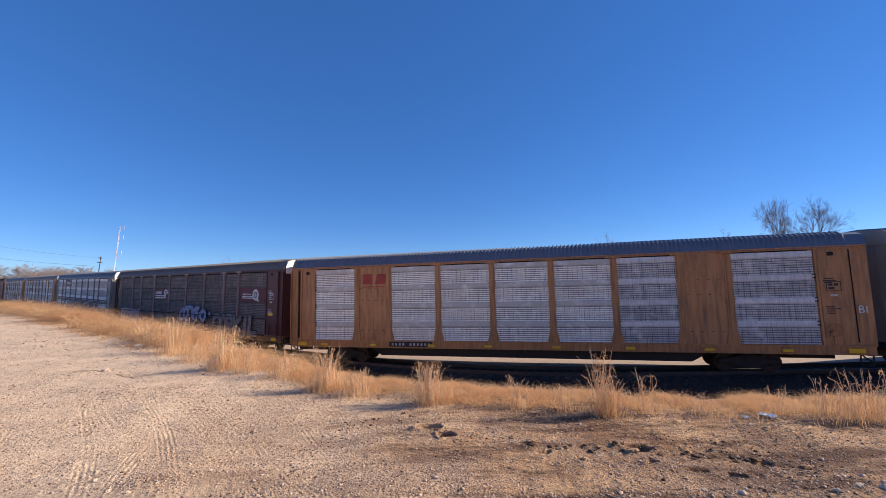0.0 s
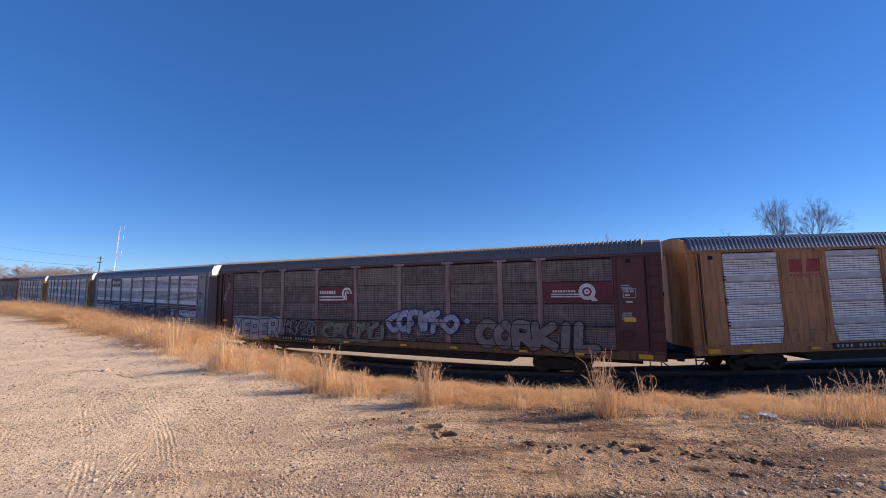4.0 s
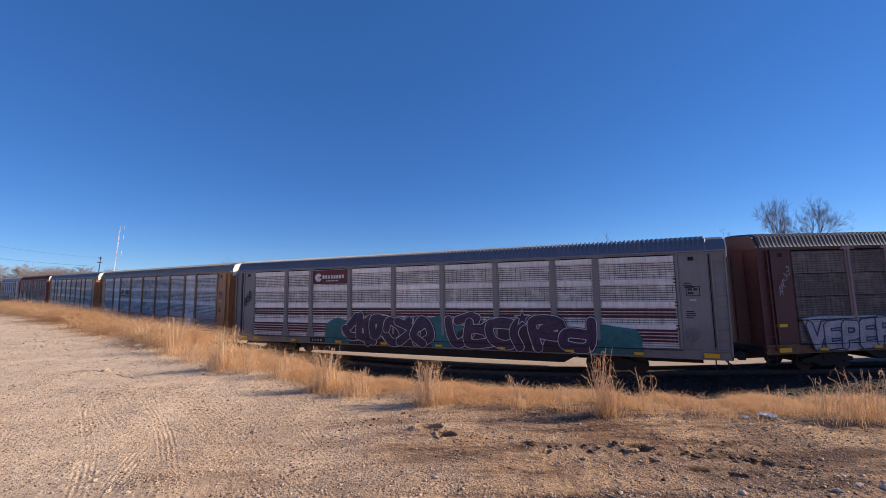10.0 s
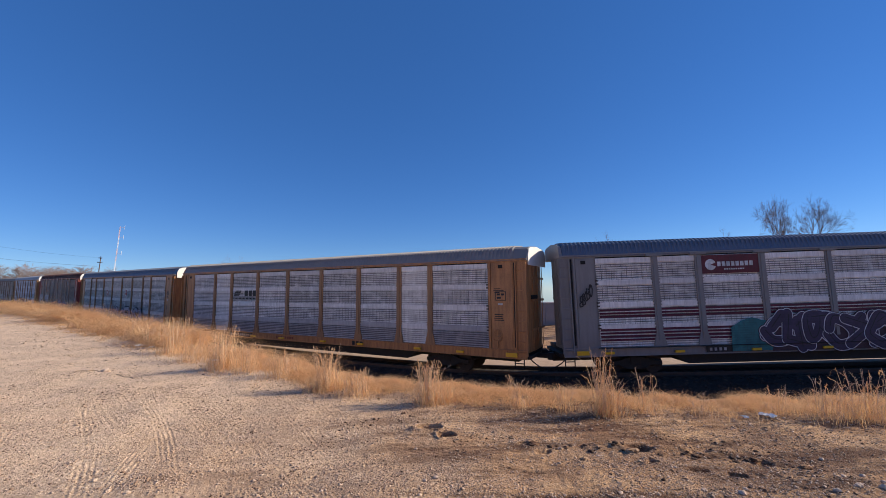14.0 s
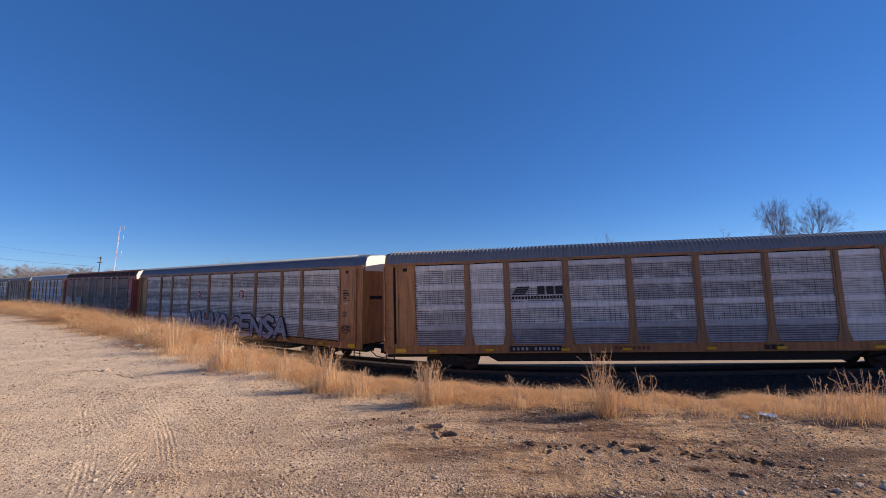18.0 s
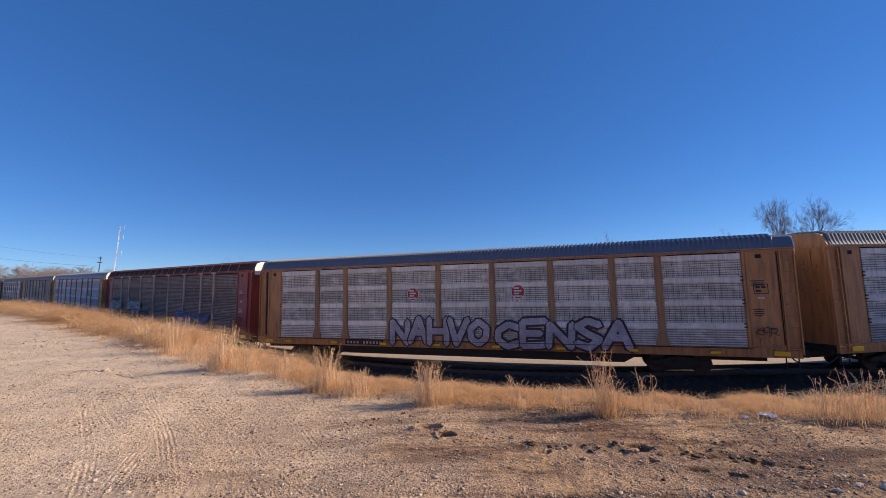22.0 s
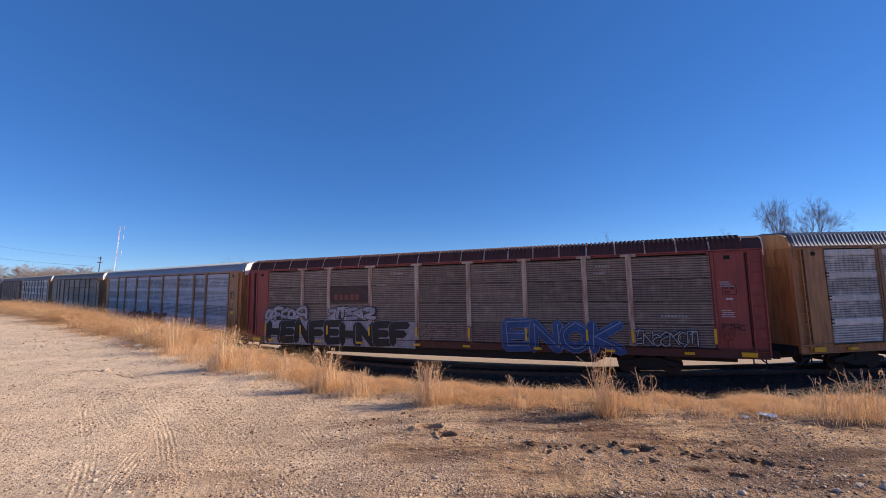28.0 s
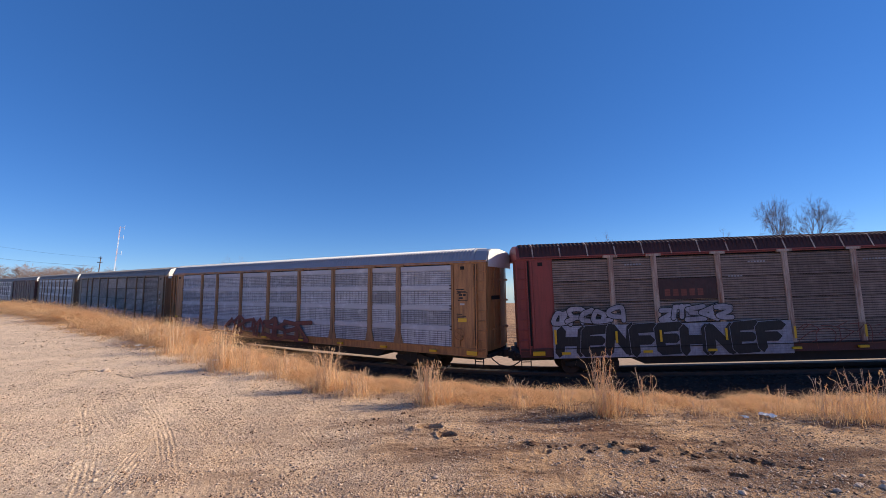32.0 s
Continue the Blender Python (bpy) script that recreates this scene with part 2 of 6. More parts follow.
HOSE = plain("black_rubber", (0.015, 0.015, 0.016), 0.6)


def flat_paint(name, col, rough=0.6, ribs=0.0):
    """Thin spray paint or lettering, a little worn."""
    m = Mat(name, rough)
    n = m.noise(5, 4)
    c = m.mix(tuple(c * 0.7 for c in col), col, m.ramp(n, (0.35, (0, 0, 0)), (0.6, (1, 1, 1))))
    cloud = m.ramp(m.noise(1.1, 3), (0.4, (0, 0, 0)), (0.62, (1, 1, 1)))
    c = m.mix(c, tuple(v * 0.5 for v in col), m.math("MULTIPLY", cloud, 0.6))
    c = m.mix(c, (0.05, 0.045, 0.04), m.math("MULTIPLY", m.ramp(m.noise(6, 4, (2.5, 1, 0.3)), (0.52, (0, 0, 0)), (0.7, (1, 1, 1))), 0.35))
    x, y, z = m.sep(m.coords())
    rib = m.math("GREATER_THAN", m.math("FRACT", m.math("DIVIDE", z, 0.1044)), 0.68)
    col_line = m.math("LESS_THAN", m.math("FRACT", m.math("DIVIDE", x, 0.0753)), 0.22)
    worn = m.ramp(m.noise(2.4, 5), (0.40, (0.15, 0.15, 0.15)), (0.62, (1, 1, 1)))
    # flat lettering gets the sheets' groove lines as darker paint, unevenly worn
    c = m.mix(c, tuple(v * 0.4 for v in col), m.math("MULTIPLY", m.math("MULTIPLY", m.math("MAXIMUM", rib, m.math("MULTIPLY", col_line, 0.6)), worn), ribs))
    m.color(c)
    return m.m


P_WHITE = flat_paint("white_marking", (0.72, 0.72, 0.72))
P_GREYWHITE = flat_paint("greyish_spray", (0.47, 0.47, 0.50), ribs=0.6)
P_LILAC = flat_paint("pale_lilac_spray", (0.46, 0.43, 0.49), ribs=0.6)
P_PURPLE = flat_paint("purple_spray", (0.055, 0.034, 0.085), ribs=0.6)
P_MAUVE = flat_paint("dusky_mauve_spray", (0.075, 0.036, 0.085), ribs=0.6)
P_PLUM = flat_paint("dark_plum_spray", (0.05, 0.02, 0.035))
P_NAVY = flat_paint("navy_spray", (0.03, 0.045, 0.16))
P_PALEBLUE = flat_paint("pale_blue_spray", (0.36, 0.40, 0.52), ribs=0.6)
P_BLUE = flat_paint("blue_spray", (0.03, 0.105, 0.31), ribs=0.6)
P_GROUND = flat_paint("pale_grey_lilac_spray", (0.44, 0.43, 0.50), ribs=0.6)
P_TEAL = flat_paint("teal_spray", (0.028, 0.20, 0.21), ribs=0.6)
P_RED = flat_paint("red_marking", (0.42, 0.05, 0.035))
P_MAROON = flat_paint("maroon_marking", (0.14, 0.018, 0.028))
P_FADED = flat_paint("faded_maroon", (0.07, 0.028, 0.027))
P_STRIPE = flat_paint("maroon_stripe", (0.115, 0.008, 0.03))
P_RUST = flat_paint("rusty_red_spray", (0.27, 0.075, 0.05), ribs=0.6)
P_BLACK = flat_paint("black_spray", (0.016, 0.016, 0.018))
P_PALELINE = flat_paint("pale_lavender_line", (0.78, 0.75, 0.78))
P_TANGREY = flat_paint("dull_tan_grey_spray", (0.25, 0.225, 0.205), ribs=0.6)
P_DIMGREEN = flat_paint("dim_green_spray", (0.20, 0.22, 0.185), ribs=0.6)
P_GREEN = flat_paint("grey_green_spray", (0.20, 0.24, 0.23))


def earth():
    m = Mat("dirt_and_gravel", 0.95)
    big = m.noise(0.22, 4, world=True)
    mid = m.noise(1.3, 6, world=True)
    fine = m.noise(16, 5, world=True, rough=0.7)
    grit = m.noise(70, 3, world=True, rough=0.8)
    x, y, z = m.sep(m.coords(world=True))
    pale = m.ramp(m.math("ADD", m.math("MULTIPLY", x, -0.12), m.math("MULTIPLY", big, 0.9)), (0.47, (0, 0, 0)), (0.88, (1, 1, 1)))
    soil = m.mix((0.30, 0.145, 0.062), (0.60, 0.35, 0.165), m.ramp(mid, (0.36, (0, 0, 0)), (0.64, (1, 1, 1))))
    gravel = m.mix((0.59, 0.40, 0.26), (0.98, 0.765, 0.55), fine)
    chips = m.node("ShaderNodeTexVoronoi", Scale=62.0)
    m.link(m.coords(world=True), chips.inputs["Vector"])
    chip_tone = m.sep(chips.outputs["Color"])[0]
    gritty = m.ramp(m.noise(1.8, 5, world=True, rough=0.7), (0.40, (0.12, 0.12, 0.12)), (0.60, (1, 1, 1)))
    c = m.mix(soil, gravel, m.math("MULTIPLY", pale, 0.9))
    c = m.mix(c, (0.56, 0.43, 0.33), m.ramp(grit, (0.60, (0, 0, 0)), (0.74, (0.5, 0.5, 0.5))))
    c = m.mix(c, (0.09, 0.055, 0.035), m.ramp(m.noise(4.5, 5, world=True, rough=0.65), (0.60, (0, 0, 0)), (0.74, (0.75, 0.75, 0.75))))
    flake = m.ramp(chip_tone, (0.0, (0.09, 0.058, 0.042)), (0.18, (0.43, 0.275, 0.168)), (0.6, (0.69, 0.495, 0.33)), (1.0, (0.97, 0.79, 0.60)))
    c = m.mix(c, flake, m.math("MULTIPLY", gritty, m.math("ADD", 0.26, m.math("MULTIPLY", pale, 0.36))))
    damp = m.ramp(m.noise(1.3, 7, (0.45, 2.0, 1), world=True, rough=0.72), (0.46, (0, 0, 0)), (0.585, (1, 1, 1)))
    c = m.mix(c, (0.115, 0.045, 0.019), m.math("MULTIPLY", m.math("MULTIPLY", damp, 0.95), m.math("SUBTRACT", 1.0, pale)))
    m.color(c)
    h = m.math("ADD", m.math("MULTIPLY", fine, 0.5), m.math("MULTIPLY", grit, 0.22))
    h = m.math("ADD", h, m.math("MULTIPLY", mid, 0.5))
    h = m.math("ADD", h, m.math("MULTIPLY", m.math("MULTIPLY", chip_tone, gritty), 0.35))
    m.bump(h, 1.0, 0.07)
    return m.m


EARTH = earth()


def straw():
    m = Mat("dry_straw", 0.7)
    r = m.node("ShaderNodeNewGeometry").outputs["Random Per Island"]
    m.color(m.ramp(r, (0.0, (0.24, 0.12, 0.055)), (0.35, (0.72, 0.435, 0.205)), (1.0, (1.0, 0.76, 0.46))))
    m.p.inputs["Subsurface Weight"].default_value = 0.0
    tr = m.node("ShaderNodeBsdfTranslucent")
    tr.inputs[0].default_value = (0.88, 0.56, 0.29, 1)
    mx = m.node("ShaderNodeMixShader")
    mx.inputs[0].default_value = 0.4
    m.link(m.p.outputs[0], mx.inputs[1])
    m.link(tr.outputs[0], mx.inputs[2])
    m.link(mx.outputs[0], m.t.nodes["Material Output"].inputs[0])
    return m.m


STRAW = straw()
SEEDED = plain("brown_grass_stem", (0.64, 0.44, 0.28), 0.8, 0, 0.35, 12)
NEEDLES = plain("dark_evergreen", (0.018, 0.028, 0.014), 0.8, 0, 0.4, 6)
SCRUB = plain("dark_scrub_twigs", (0.075, 0.05, 0.04), 0.9, 0, 0.4, 8)
BARK = plain("grey_brown_bark", (0.13, 0.10, 0.085), 0.9, 0, 0.35, 8)
# twigs lightened for distance: the haze is in their colour
HAZY_TWIG = plain("pale_winter_twigs", (0.27, 0.20, 0.17), 0.9, 0, 0.3, 8)
TWIG = plain("winter_twigs", (0.19, 0.125, 0.10), 0.9, 0, 0.3, 8)


def stone_mat(name, lo, hi):
    m = Mat(name, 0.9)
    r = m.node("ShaderNodeNewGeometry").outputs["Random Per Island"]
    m.color(m.mix(m.mix(lo, hi, r), tuple(c * 0.5 for c in lo), m.math("MULTIPLY", m.noise(25, 3), 0.5)))
    m.bump(m.noise(40, 3), 0.4, 0.01)
    return m.m


STONES = stone_mat("pale_gravel", (0.27, 0.168, 0.105), (0.80, 0.60, 0.45))
GREY_STONES = stone_mat("grey_broken_stone", (0.32, 0.20, 0.125), (0.70, 0.53, 0.40))
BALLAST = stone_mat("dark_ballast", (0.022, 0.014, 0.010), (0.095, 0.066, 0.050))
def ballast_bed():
    # very dark stone colour, varied by cell and noise
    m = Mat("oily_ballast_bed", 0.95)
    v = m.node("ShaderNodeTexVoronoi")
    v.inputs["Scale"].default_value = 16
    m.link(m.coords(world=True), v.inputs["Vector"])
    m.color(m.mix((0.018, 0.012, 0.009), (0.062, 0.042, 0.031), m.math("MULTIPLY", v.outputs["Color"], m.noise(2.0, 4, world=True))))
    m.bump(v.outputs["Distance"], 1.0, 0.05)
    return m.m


BED = ballast_bed()
ROAD = plain("pale_gravel_road", (0.40, 0.30, 0.225), 0.95, 0, 0.45, 5.0)
CLOD = plain("dark_earth_clod", (0.09, 0.047, 0.027), 0.95, 0, 0.35, 9)
TIE = plain("creosoted_timber", (0.05, 0.038, 0.03), 0.9, 0, 0.4, 6)
LITTER = plain("white_litter", (0.8, 0.8, 0.78), 0.7, 0, 0.08)
CONCRETE = plain("grey_concrete_wall", (0.34, 0.32, 0.30), 0.9, 0, 0.2, 0.6)
WHITE_WALL = plain("white_building_wall", (0.78, 0.75, 0.70), 0.8, 0, 0.08, 0.7)
POLE_WOOD = plain("weathered_pole_wood", (0.10, 0.07, 0.055), 0.9, 0, 0.3, 5)
MAST_WHITE = plain("white_mast_paint", (0.75, 0.75, 0.76), 0.6)
MAST_RED = plain("faded_red_mast_paint", (0.62, 0.45, 0.43), 0.6)

# ---- small things: places on the lot and behind the line ----
# shallow pits: place, depth, radius
PITS = ((-0.19, 4.86, 0.30, 0.10), (0.01, 4.62, 0.18, 0.07), (1.91, 4.23, 0.07, 0.10), (1.89, 3.93, 0.05, 0.05), (1.64, 4.36, 0.05, 0.08), (0.80, 4.40, 0.04, 0.05), (0.96, 4.18, 0.05, 0.06),
        (2.22, 3.77, 0.045, 0.07), (2.51, 3.71, 0.04, 0.06), (2.92, 3.93, 0.03, 0.07))
TUFTS = ((-0.23, 6.0, 0.66, 0.40, 420), (0.0, 5.95, 0.40, 0.3, 120), (1.97, 5.30, 0.86, 0.20, 230), (2.12, 5.32, 0.5, 0.3, 200), (2.5, 5.31, 0.66, 0.10, 16), (2.58, 5.25, 0.60, 0.06, 12),
         (1.01, 5.75, 0.46, 0.36, 120), (4.5, 4.99, 0.55, 0.5, 130), (5.0, 4.95, 0.66, 0.5, 190), (5.4, 4.9, 0.6, 0.5, 150), (-1.93, 6.89, 0.78, 0.40, 420), (-1.4, 6.6, 0.45, 0.5, 260), (-4.65, 8.75, 0.95, 0.6, 480),
         (-7.3, 11.2, 1.05, 0.8, 480), (4.1, 5.2, 0.42, 0.3, 60), (-3.08, 7.92, 0.55, 0.6, 260), (-3.96, 8.41, 0.66, 0.6, 260), (-11.2, 15.0, 0.9, 0.8, 260), (-6.0, 9.9, 0.7, 0.7, 260), (-9.0, 12.9, 0.8, 0.9, 300), (1.55, 5.5, 0.38, 0.3, 90), (3.3, 5.3, 0.32, 0.4, 60))
LITTERS = ((-9.33, 12.75, 0.16), (-5.39, 9.76, 0.09), (-8.68, 12.3, 0.10), (-20.4, 25.0, 0.35), (-27.0, 30.6, 0.35), (3.86, 5.06, 0.085), (3.62, 5.1, 0.05))
TREES = ((31.7, 38.0, 12.3, 31, 2.4, 0.55), (37.0, 40.0, 12.9, 44, 2.0, 0.55), (24.9, 60.0, 12.2, 5, 2.2, 0.6), (42.0, 60.0, 12.8, 6, 1.9, 0.6), (25.0, 41.0, 8.0, 12, 2.0, 0.3), (22.0, 45.0, 8.6, 14, 2.0, 0.3), (28.5, 43.0, 8.2, 15, 2.0, 0.3),
         (17.5, 44.0, 8.0, 16, 1.8, 0.3), (-63.4, 120.0, 14.2, 21, 2.6, 0.4), (-60.5, 121.0, 13.8, 22, 2.6, 0.4), (-66.0, 122.0, 13.6, 23, 2.6, 0.4))
# ---- ground: one sheet from the lot over the track to the horizon ----
# the grass verge: where it meets the lot
VERGE_X = (-105.77, -82.99, -67.71, -56.34, -44.59, -36.50, -30.65, -25.17, -20.25, -17.71, -15.19, -11.73, -10.06, -7.33, -5.58, -3.79, -1.95, 0.18, 2.33, 3.51, 4.64, 7.97, 13.61, 25.20, 40.16, 55.11)
VERGE_Y = (93.58, 74.10, 61.12, 51.16, 41.52, 35.30, 31.12, 26.19, 22.11, 20.12, 18.02, 15.28, 13.68, 11.69, 10.09, 8.52, 6.97, 6.18, 5.43, 5.39, 5.17, 4.32, 3.11, 1.61, 0.50, -0.74)
LOT = 2.118


def line_coords(x, y):
    """Metres along the line and metres from the cars' near side (positive towards the lot), for arrays."""
    s = np.empty_like(x)
    d = np.empty_like(x)
    cx, cy, ch = _x[::2], _y[::2], _h[::2]
    for i in range(0, len(x), 4000):
        a, b = x[i:i + 4000], y[i:i + 4000]
        j = ((a[:, None] - cx) ** 2 + (b[:, None] - cy) ** 2).argmin(1)
        rx, ry = a - cx[j], b - cy[j]
        s[i:i + 4000] = _s[::2][j] + rx * np.cos(ch[j]) + ry * np.sin(ch[j])
        d[i:i + 4000] = rx * np.sin(ch[j]) - ry * np.cos(ch[j])
    return s, d


_vx = np.arange(-75.0, 70.0, 0.25)
_vy = np.convolve(np.pad(np.interp(_vx, VERGE_X, VERGE_Y), 4, mode="edge"), np.ones(9) / 9, "valid")
_va = np.concatenate([[0.0], np.cumsum(np.hypot(np.diff(_vx), np.diff(_vy)))])
_va = _va - np.interp(0.0, _vx, _va)   # metres along the verge, from the middle of the lot
_vs = np.gradient(_vy, _vx)


def onto_lot(x, y):
    """Metres from the verge, positive on the lot's side."""
    return (np.interp(x, _vx, _vy) - y) / np.sqrt(1 + np.interp(x, _vx, _vs) ** 2)


def smooth(t):
    t = np.clip(t, 0, 1)
    return t * t * (3 - 2 * t)


def wobble(x, y):
    """Low unevenness of trodden ground, from a few sines."""
    return (0.022 * np.sin(0.9 * x + 0.4 * y + 1) * np.sin(0.7 * y - 0.3 * x) + 0.018 * np.sin(2.3 * x + 1.1 * y) * np.sin(1.9 * y - 0.8 * x + 2)
            + 0.010 * np.sin(5.1 * x - 2.3 * y) * np.sin(4.3 * y + 1.7 * x))


_lattice = np.random.default_rng(9).uniform(-1, 1, (256, 256))


def value_noise(x, y, cell):
    u, v = x / cell + 5000.3, y / cell + 5000.7
    i, j = np.floor(u).astype(int), np.floor(v).astype(int)
    a, b = u - i, v - j
    a, b = a * a * (3 - 2 * a), b * b * (3 - 2 * b)
    g = lambda p, q: _lattice[p % 256, q % 256]
    return (g(i, j) * (1 - a) + g(i + 1, j) * a) * (1 - b) + (g(i, j + 1) * (1 - a) + g(i + 1, j + 1) * a) * b


def grain(x, y):
    """Crumbly soil: scuffs and small lumps, rougher towards the churned right-hand side."""
    churn = 0.5 + 0.3 * smooth((x + 1.0) / 2.5) * smooth((6.5 - y) / 2)
    lumps = np.maximum(value_noise(x, y, 0.31) * value_noise(x + 9, y, 0.9), 0) * 0.03
    pits = 0.0
    x, y = x + 0.03 * value_noise(x, y, 0.09), y + 0.03 * value_noise(x + 7, y, 0.08)
    for px, py, dp, rr in PITS:
        q = (((x - px) * 0.85) ** 2 + ((y - py) * 1.25) ** 2) / rr ** 2
        pits = pits - dp * np.exp(-q * q) + dp * 0.10 * np.exp(-((np.sqrt(q) - 1.5) / 0.4) ** 2)
    ridge = 0.055 * np.exp(-((y - 4.27 + 0.10 * (x - 1.7)) / 0.07) ** 2) * smooth((x - 1.0) / 0.4) * smooth((3.0 - x) / 0.5) * (0.6 + 0.9 * value_noise(x, y, 0.2))
    return pits + ridge + churn * (0.010 * value_noise(x, y, 0.45) + 0.008 * value_noise(x, y, 0.16) + 0.007 * value_noise(x, y, 0.075) + 0.005 * value_noise(x, y, 0.033) + lumps)


# wheel tracks in the lot: from, to, width, grooves apart, blocky or not
RUTS = (((-4.8, 6.8), (-2.0, 3.2), 0.22, 0.044, False), ((-4.3, 6.75), (-1.35, 3.2), 0.30, 0.05, True), ((-5.4, 6.4), (-2.8, 3.2), 0.20, 0.046, False), ((-6.6, 6.9), (-4.3, 3.7), 0.30, 0.05, False), ((-4.6, 6.0), (-2.5, 4.5), 0.18, 0.06, False),
        ((-3.9, 6.6), (-0.9, 3.3), 0.20, 0.05, False), ((-1.9, 5.95), (-0.05, 4.33), 0.26, 0.065, False), ((-0.75, 4.9), (1.05, 4.0), 0.26, 0.085, True), ((-1.0, 4.6), (1.3, 3.6), 0.22, 0.06, False), ((-5.0, 6.1), (-4.0, 5.0), 0.40, 0.07, False),
        ((-2.3, 5.7), (-0.95, 3.9), 0.16, 0.045, False), ((-3.2, 4.5), (-2.7, 3.2), 0.20, 0.046, False))


def ruts(x, y):
    h = np.zeros_like(x)
    for (px, py), (qx, qy), wd, gap, blocky in RUTS:
        n = math.hypot(qx - px, qy - py)
        ux, uy = (qx - px) / n, (qy - py) / n
        along = (x - px) * ux + (y - py) * uy
        across = (x - px) * -uy + (y - py) * ux + 0.05 * np.sin(along * 1.3 + px) + 0.004 * value_noise(x, y, 0.12)
        inside = smooth((wd * 0.5 - np.abs(across)) / 0.03)
        band = inside * smooth((along + 0.3) / 0.6) * smooth((n + 0.2 - along) / 0.6) * (0.45 + 0.55 * smooth(0.6 + value_noise(x, y, 0.5) * 1.2))
        tread = smooth(0.5 + 0.8 * np.cos(across * 2 * math.pi / gap))
        if blocky:
            tread = np.minimum(tread * 1.6, 1) * smooth(1.6 * np.sin(along * math.pi / gap * 0.9 + np.sign(across) * 1.4) + 0.9)
        h += band * (-0.004 + 0.0052 * tread) + 0.003 * np.exp(-((np.abs(across) - wd * 0.58) / 0.03) ** 2) * (band + 0.05 * (along > 0) * (along < n))
    return h


def ground_height(x, y):
    x, y = np.atleast_1d(np.asarray(x, float)), np.atleast_1d(np.asarray(y, float))
    s, d = line_coords(x, y)
    rail = np.interp(s, _s, _z)
    top = np.maximum(d - onto_lot(x, y), 3.0) - 0.55
    foot = np.maximum(top - 4.2, 2.6)
    lot = smooth((d - foot) / np.maximum(top - foot, 1.0))
    bed = -0.175 - np.where(d > -WIDE, 0.34 * smooth((np.abs(d + WIDE) - 1.5) / 1.6), 0.05 * smooth((np.abs(d + WIDE) - 1.15) / 0.5))
    h = rail + bed + (LOT + 0.52 - rail) * lot
    h = h - 0.036 * np.clip(y - 64, 0, None) * smooth((x + 25) / 30)
    near = smooth((60 - np.hypot(x, y)) / 30)
    rough = grain(x, y) * smooth((16 - np.hypot(x, y)) / 8)
    return h + (wobble(x, y) * near + ruts(x, y) + rough) * np.where(lot > 0.6, 1.0, 0.3) * np.where((d < 0.1) & (d > -11), 0.0, 1.0)


def graded(lo, hi, dense_lo, dense_hi, step, grow=1.16):
    mid = list(np.arange(dense_lo, dense_hi + 1e-6, step))
    a, st = dense_lo, step
    left = []
    while a > lo:
        st *= grow
        a -= st
        left.append(a)
    b, st = dense_hi, step
    right = []
    while b < hi:
        st *= grow
        b += st
        right.append(b)
    return np.array(left[::-1] + mid + right)


gx = graded(-3000, 3000, -5.0, 3.4, 0.0095, 1.05)
gy = graded(-600, 4000, 3.15, 5.6, 0.0095, 1.035)
GX, GY = np.meshgrid(gx, gy)
GZ = ground_height(GX.ravel(), GY.ravel())
nx, ny = len(gx), len(gy)
ids = np.arange(nx * ny).reshape(ny, nx)
quads = np.stack([ids[:-1, :-1], ids[:-1, 1:], ids[1:, 1:], ids[1:, :-1]], -1).reshape(-1, 4)
ground = new("ground", quick_mesh("ground", np.stack([GX.ravel(), GY.ravel(), GZ], 1).tolist(), quads.tolist(), EARTH))
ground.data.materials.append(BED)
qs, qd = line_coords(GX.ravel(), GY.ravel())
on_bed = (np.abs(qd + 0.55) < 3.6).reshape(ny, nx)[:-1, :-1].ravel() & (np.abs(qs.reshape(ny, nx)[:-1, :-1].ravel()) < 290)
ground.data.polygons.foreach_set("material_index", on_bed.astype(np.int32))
tagged(ground, "sandy brown dirt lot with tyre tracks and gravel", "ground", kind="structure")


def z_at(x, y):
    return float(ground_height([x], [y])[0])


# gravel road on the far side of the line
vs, fs = [], []
for k, q in enumerate(range(-90, 64, 2)):
    # near edge is shaped to the limit of sunlight under the cars
    edge = float(np.interp(q, (-5, 9), (1.45, 0.82)))
    for off, down in ((edge, 0.3), (edge + 0.1, 0.05), (3.6, 0.05), (6.2, 0.05), (8.4, 0.3)):
        p = track_point(q, off)
        vs.append((p.x, p.y, p.z - down))
    if k:
        a = 5 * (k - 1)
        fs += [(a + i, a + 5 + i, a + 6 + i, a + 1 + i) for i in range(4)]
road = tagged(new("road", quick_mesh("road", vs, fs, ROAD)), "pale gravel service road behind the railway", "road", kind="structure")

# ---- track: rails, ties, ballast ----
def swept_rail(off):
    prof = [(-0.075, -0.17), (0.075, -0.17), (0.075, -0.155), (0.012, -0.14), (0.012, -0.045), (0.037, -0.035), (0.037, 0.0), (-0.037, 0.0), (-0.037, -0.035), (-0.012, -0.045), (-0.012, -0.14), (-0.075, -0.155)]
    vs, fs, n = [], [], len(prof)
    ss = list(np.arange(-300, 130, 3.0))
    for s in ss:
        c = track_point(s, off)
        h = np.interp(s, _s, _h)
        for a, b in prof:
            vs.append((c.x - math.sin(h) * a, c.y + math.cos(h) * a, c.z + b))
    for k in range(len(ss) - 1):
        fs += [(k * n + i, k * n + (i + 1) % n, (k + 1) * n + (i + 1) % n, (k + 1) * n + i) for i in range(n)]
    return quick_mesh("rail", vs, fs, STEEL)


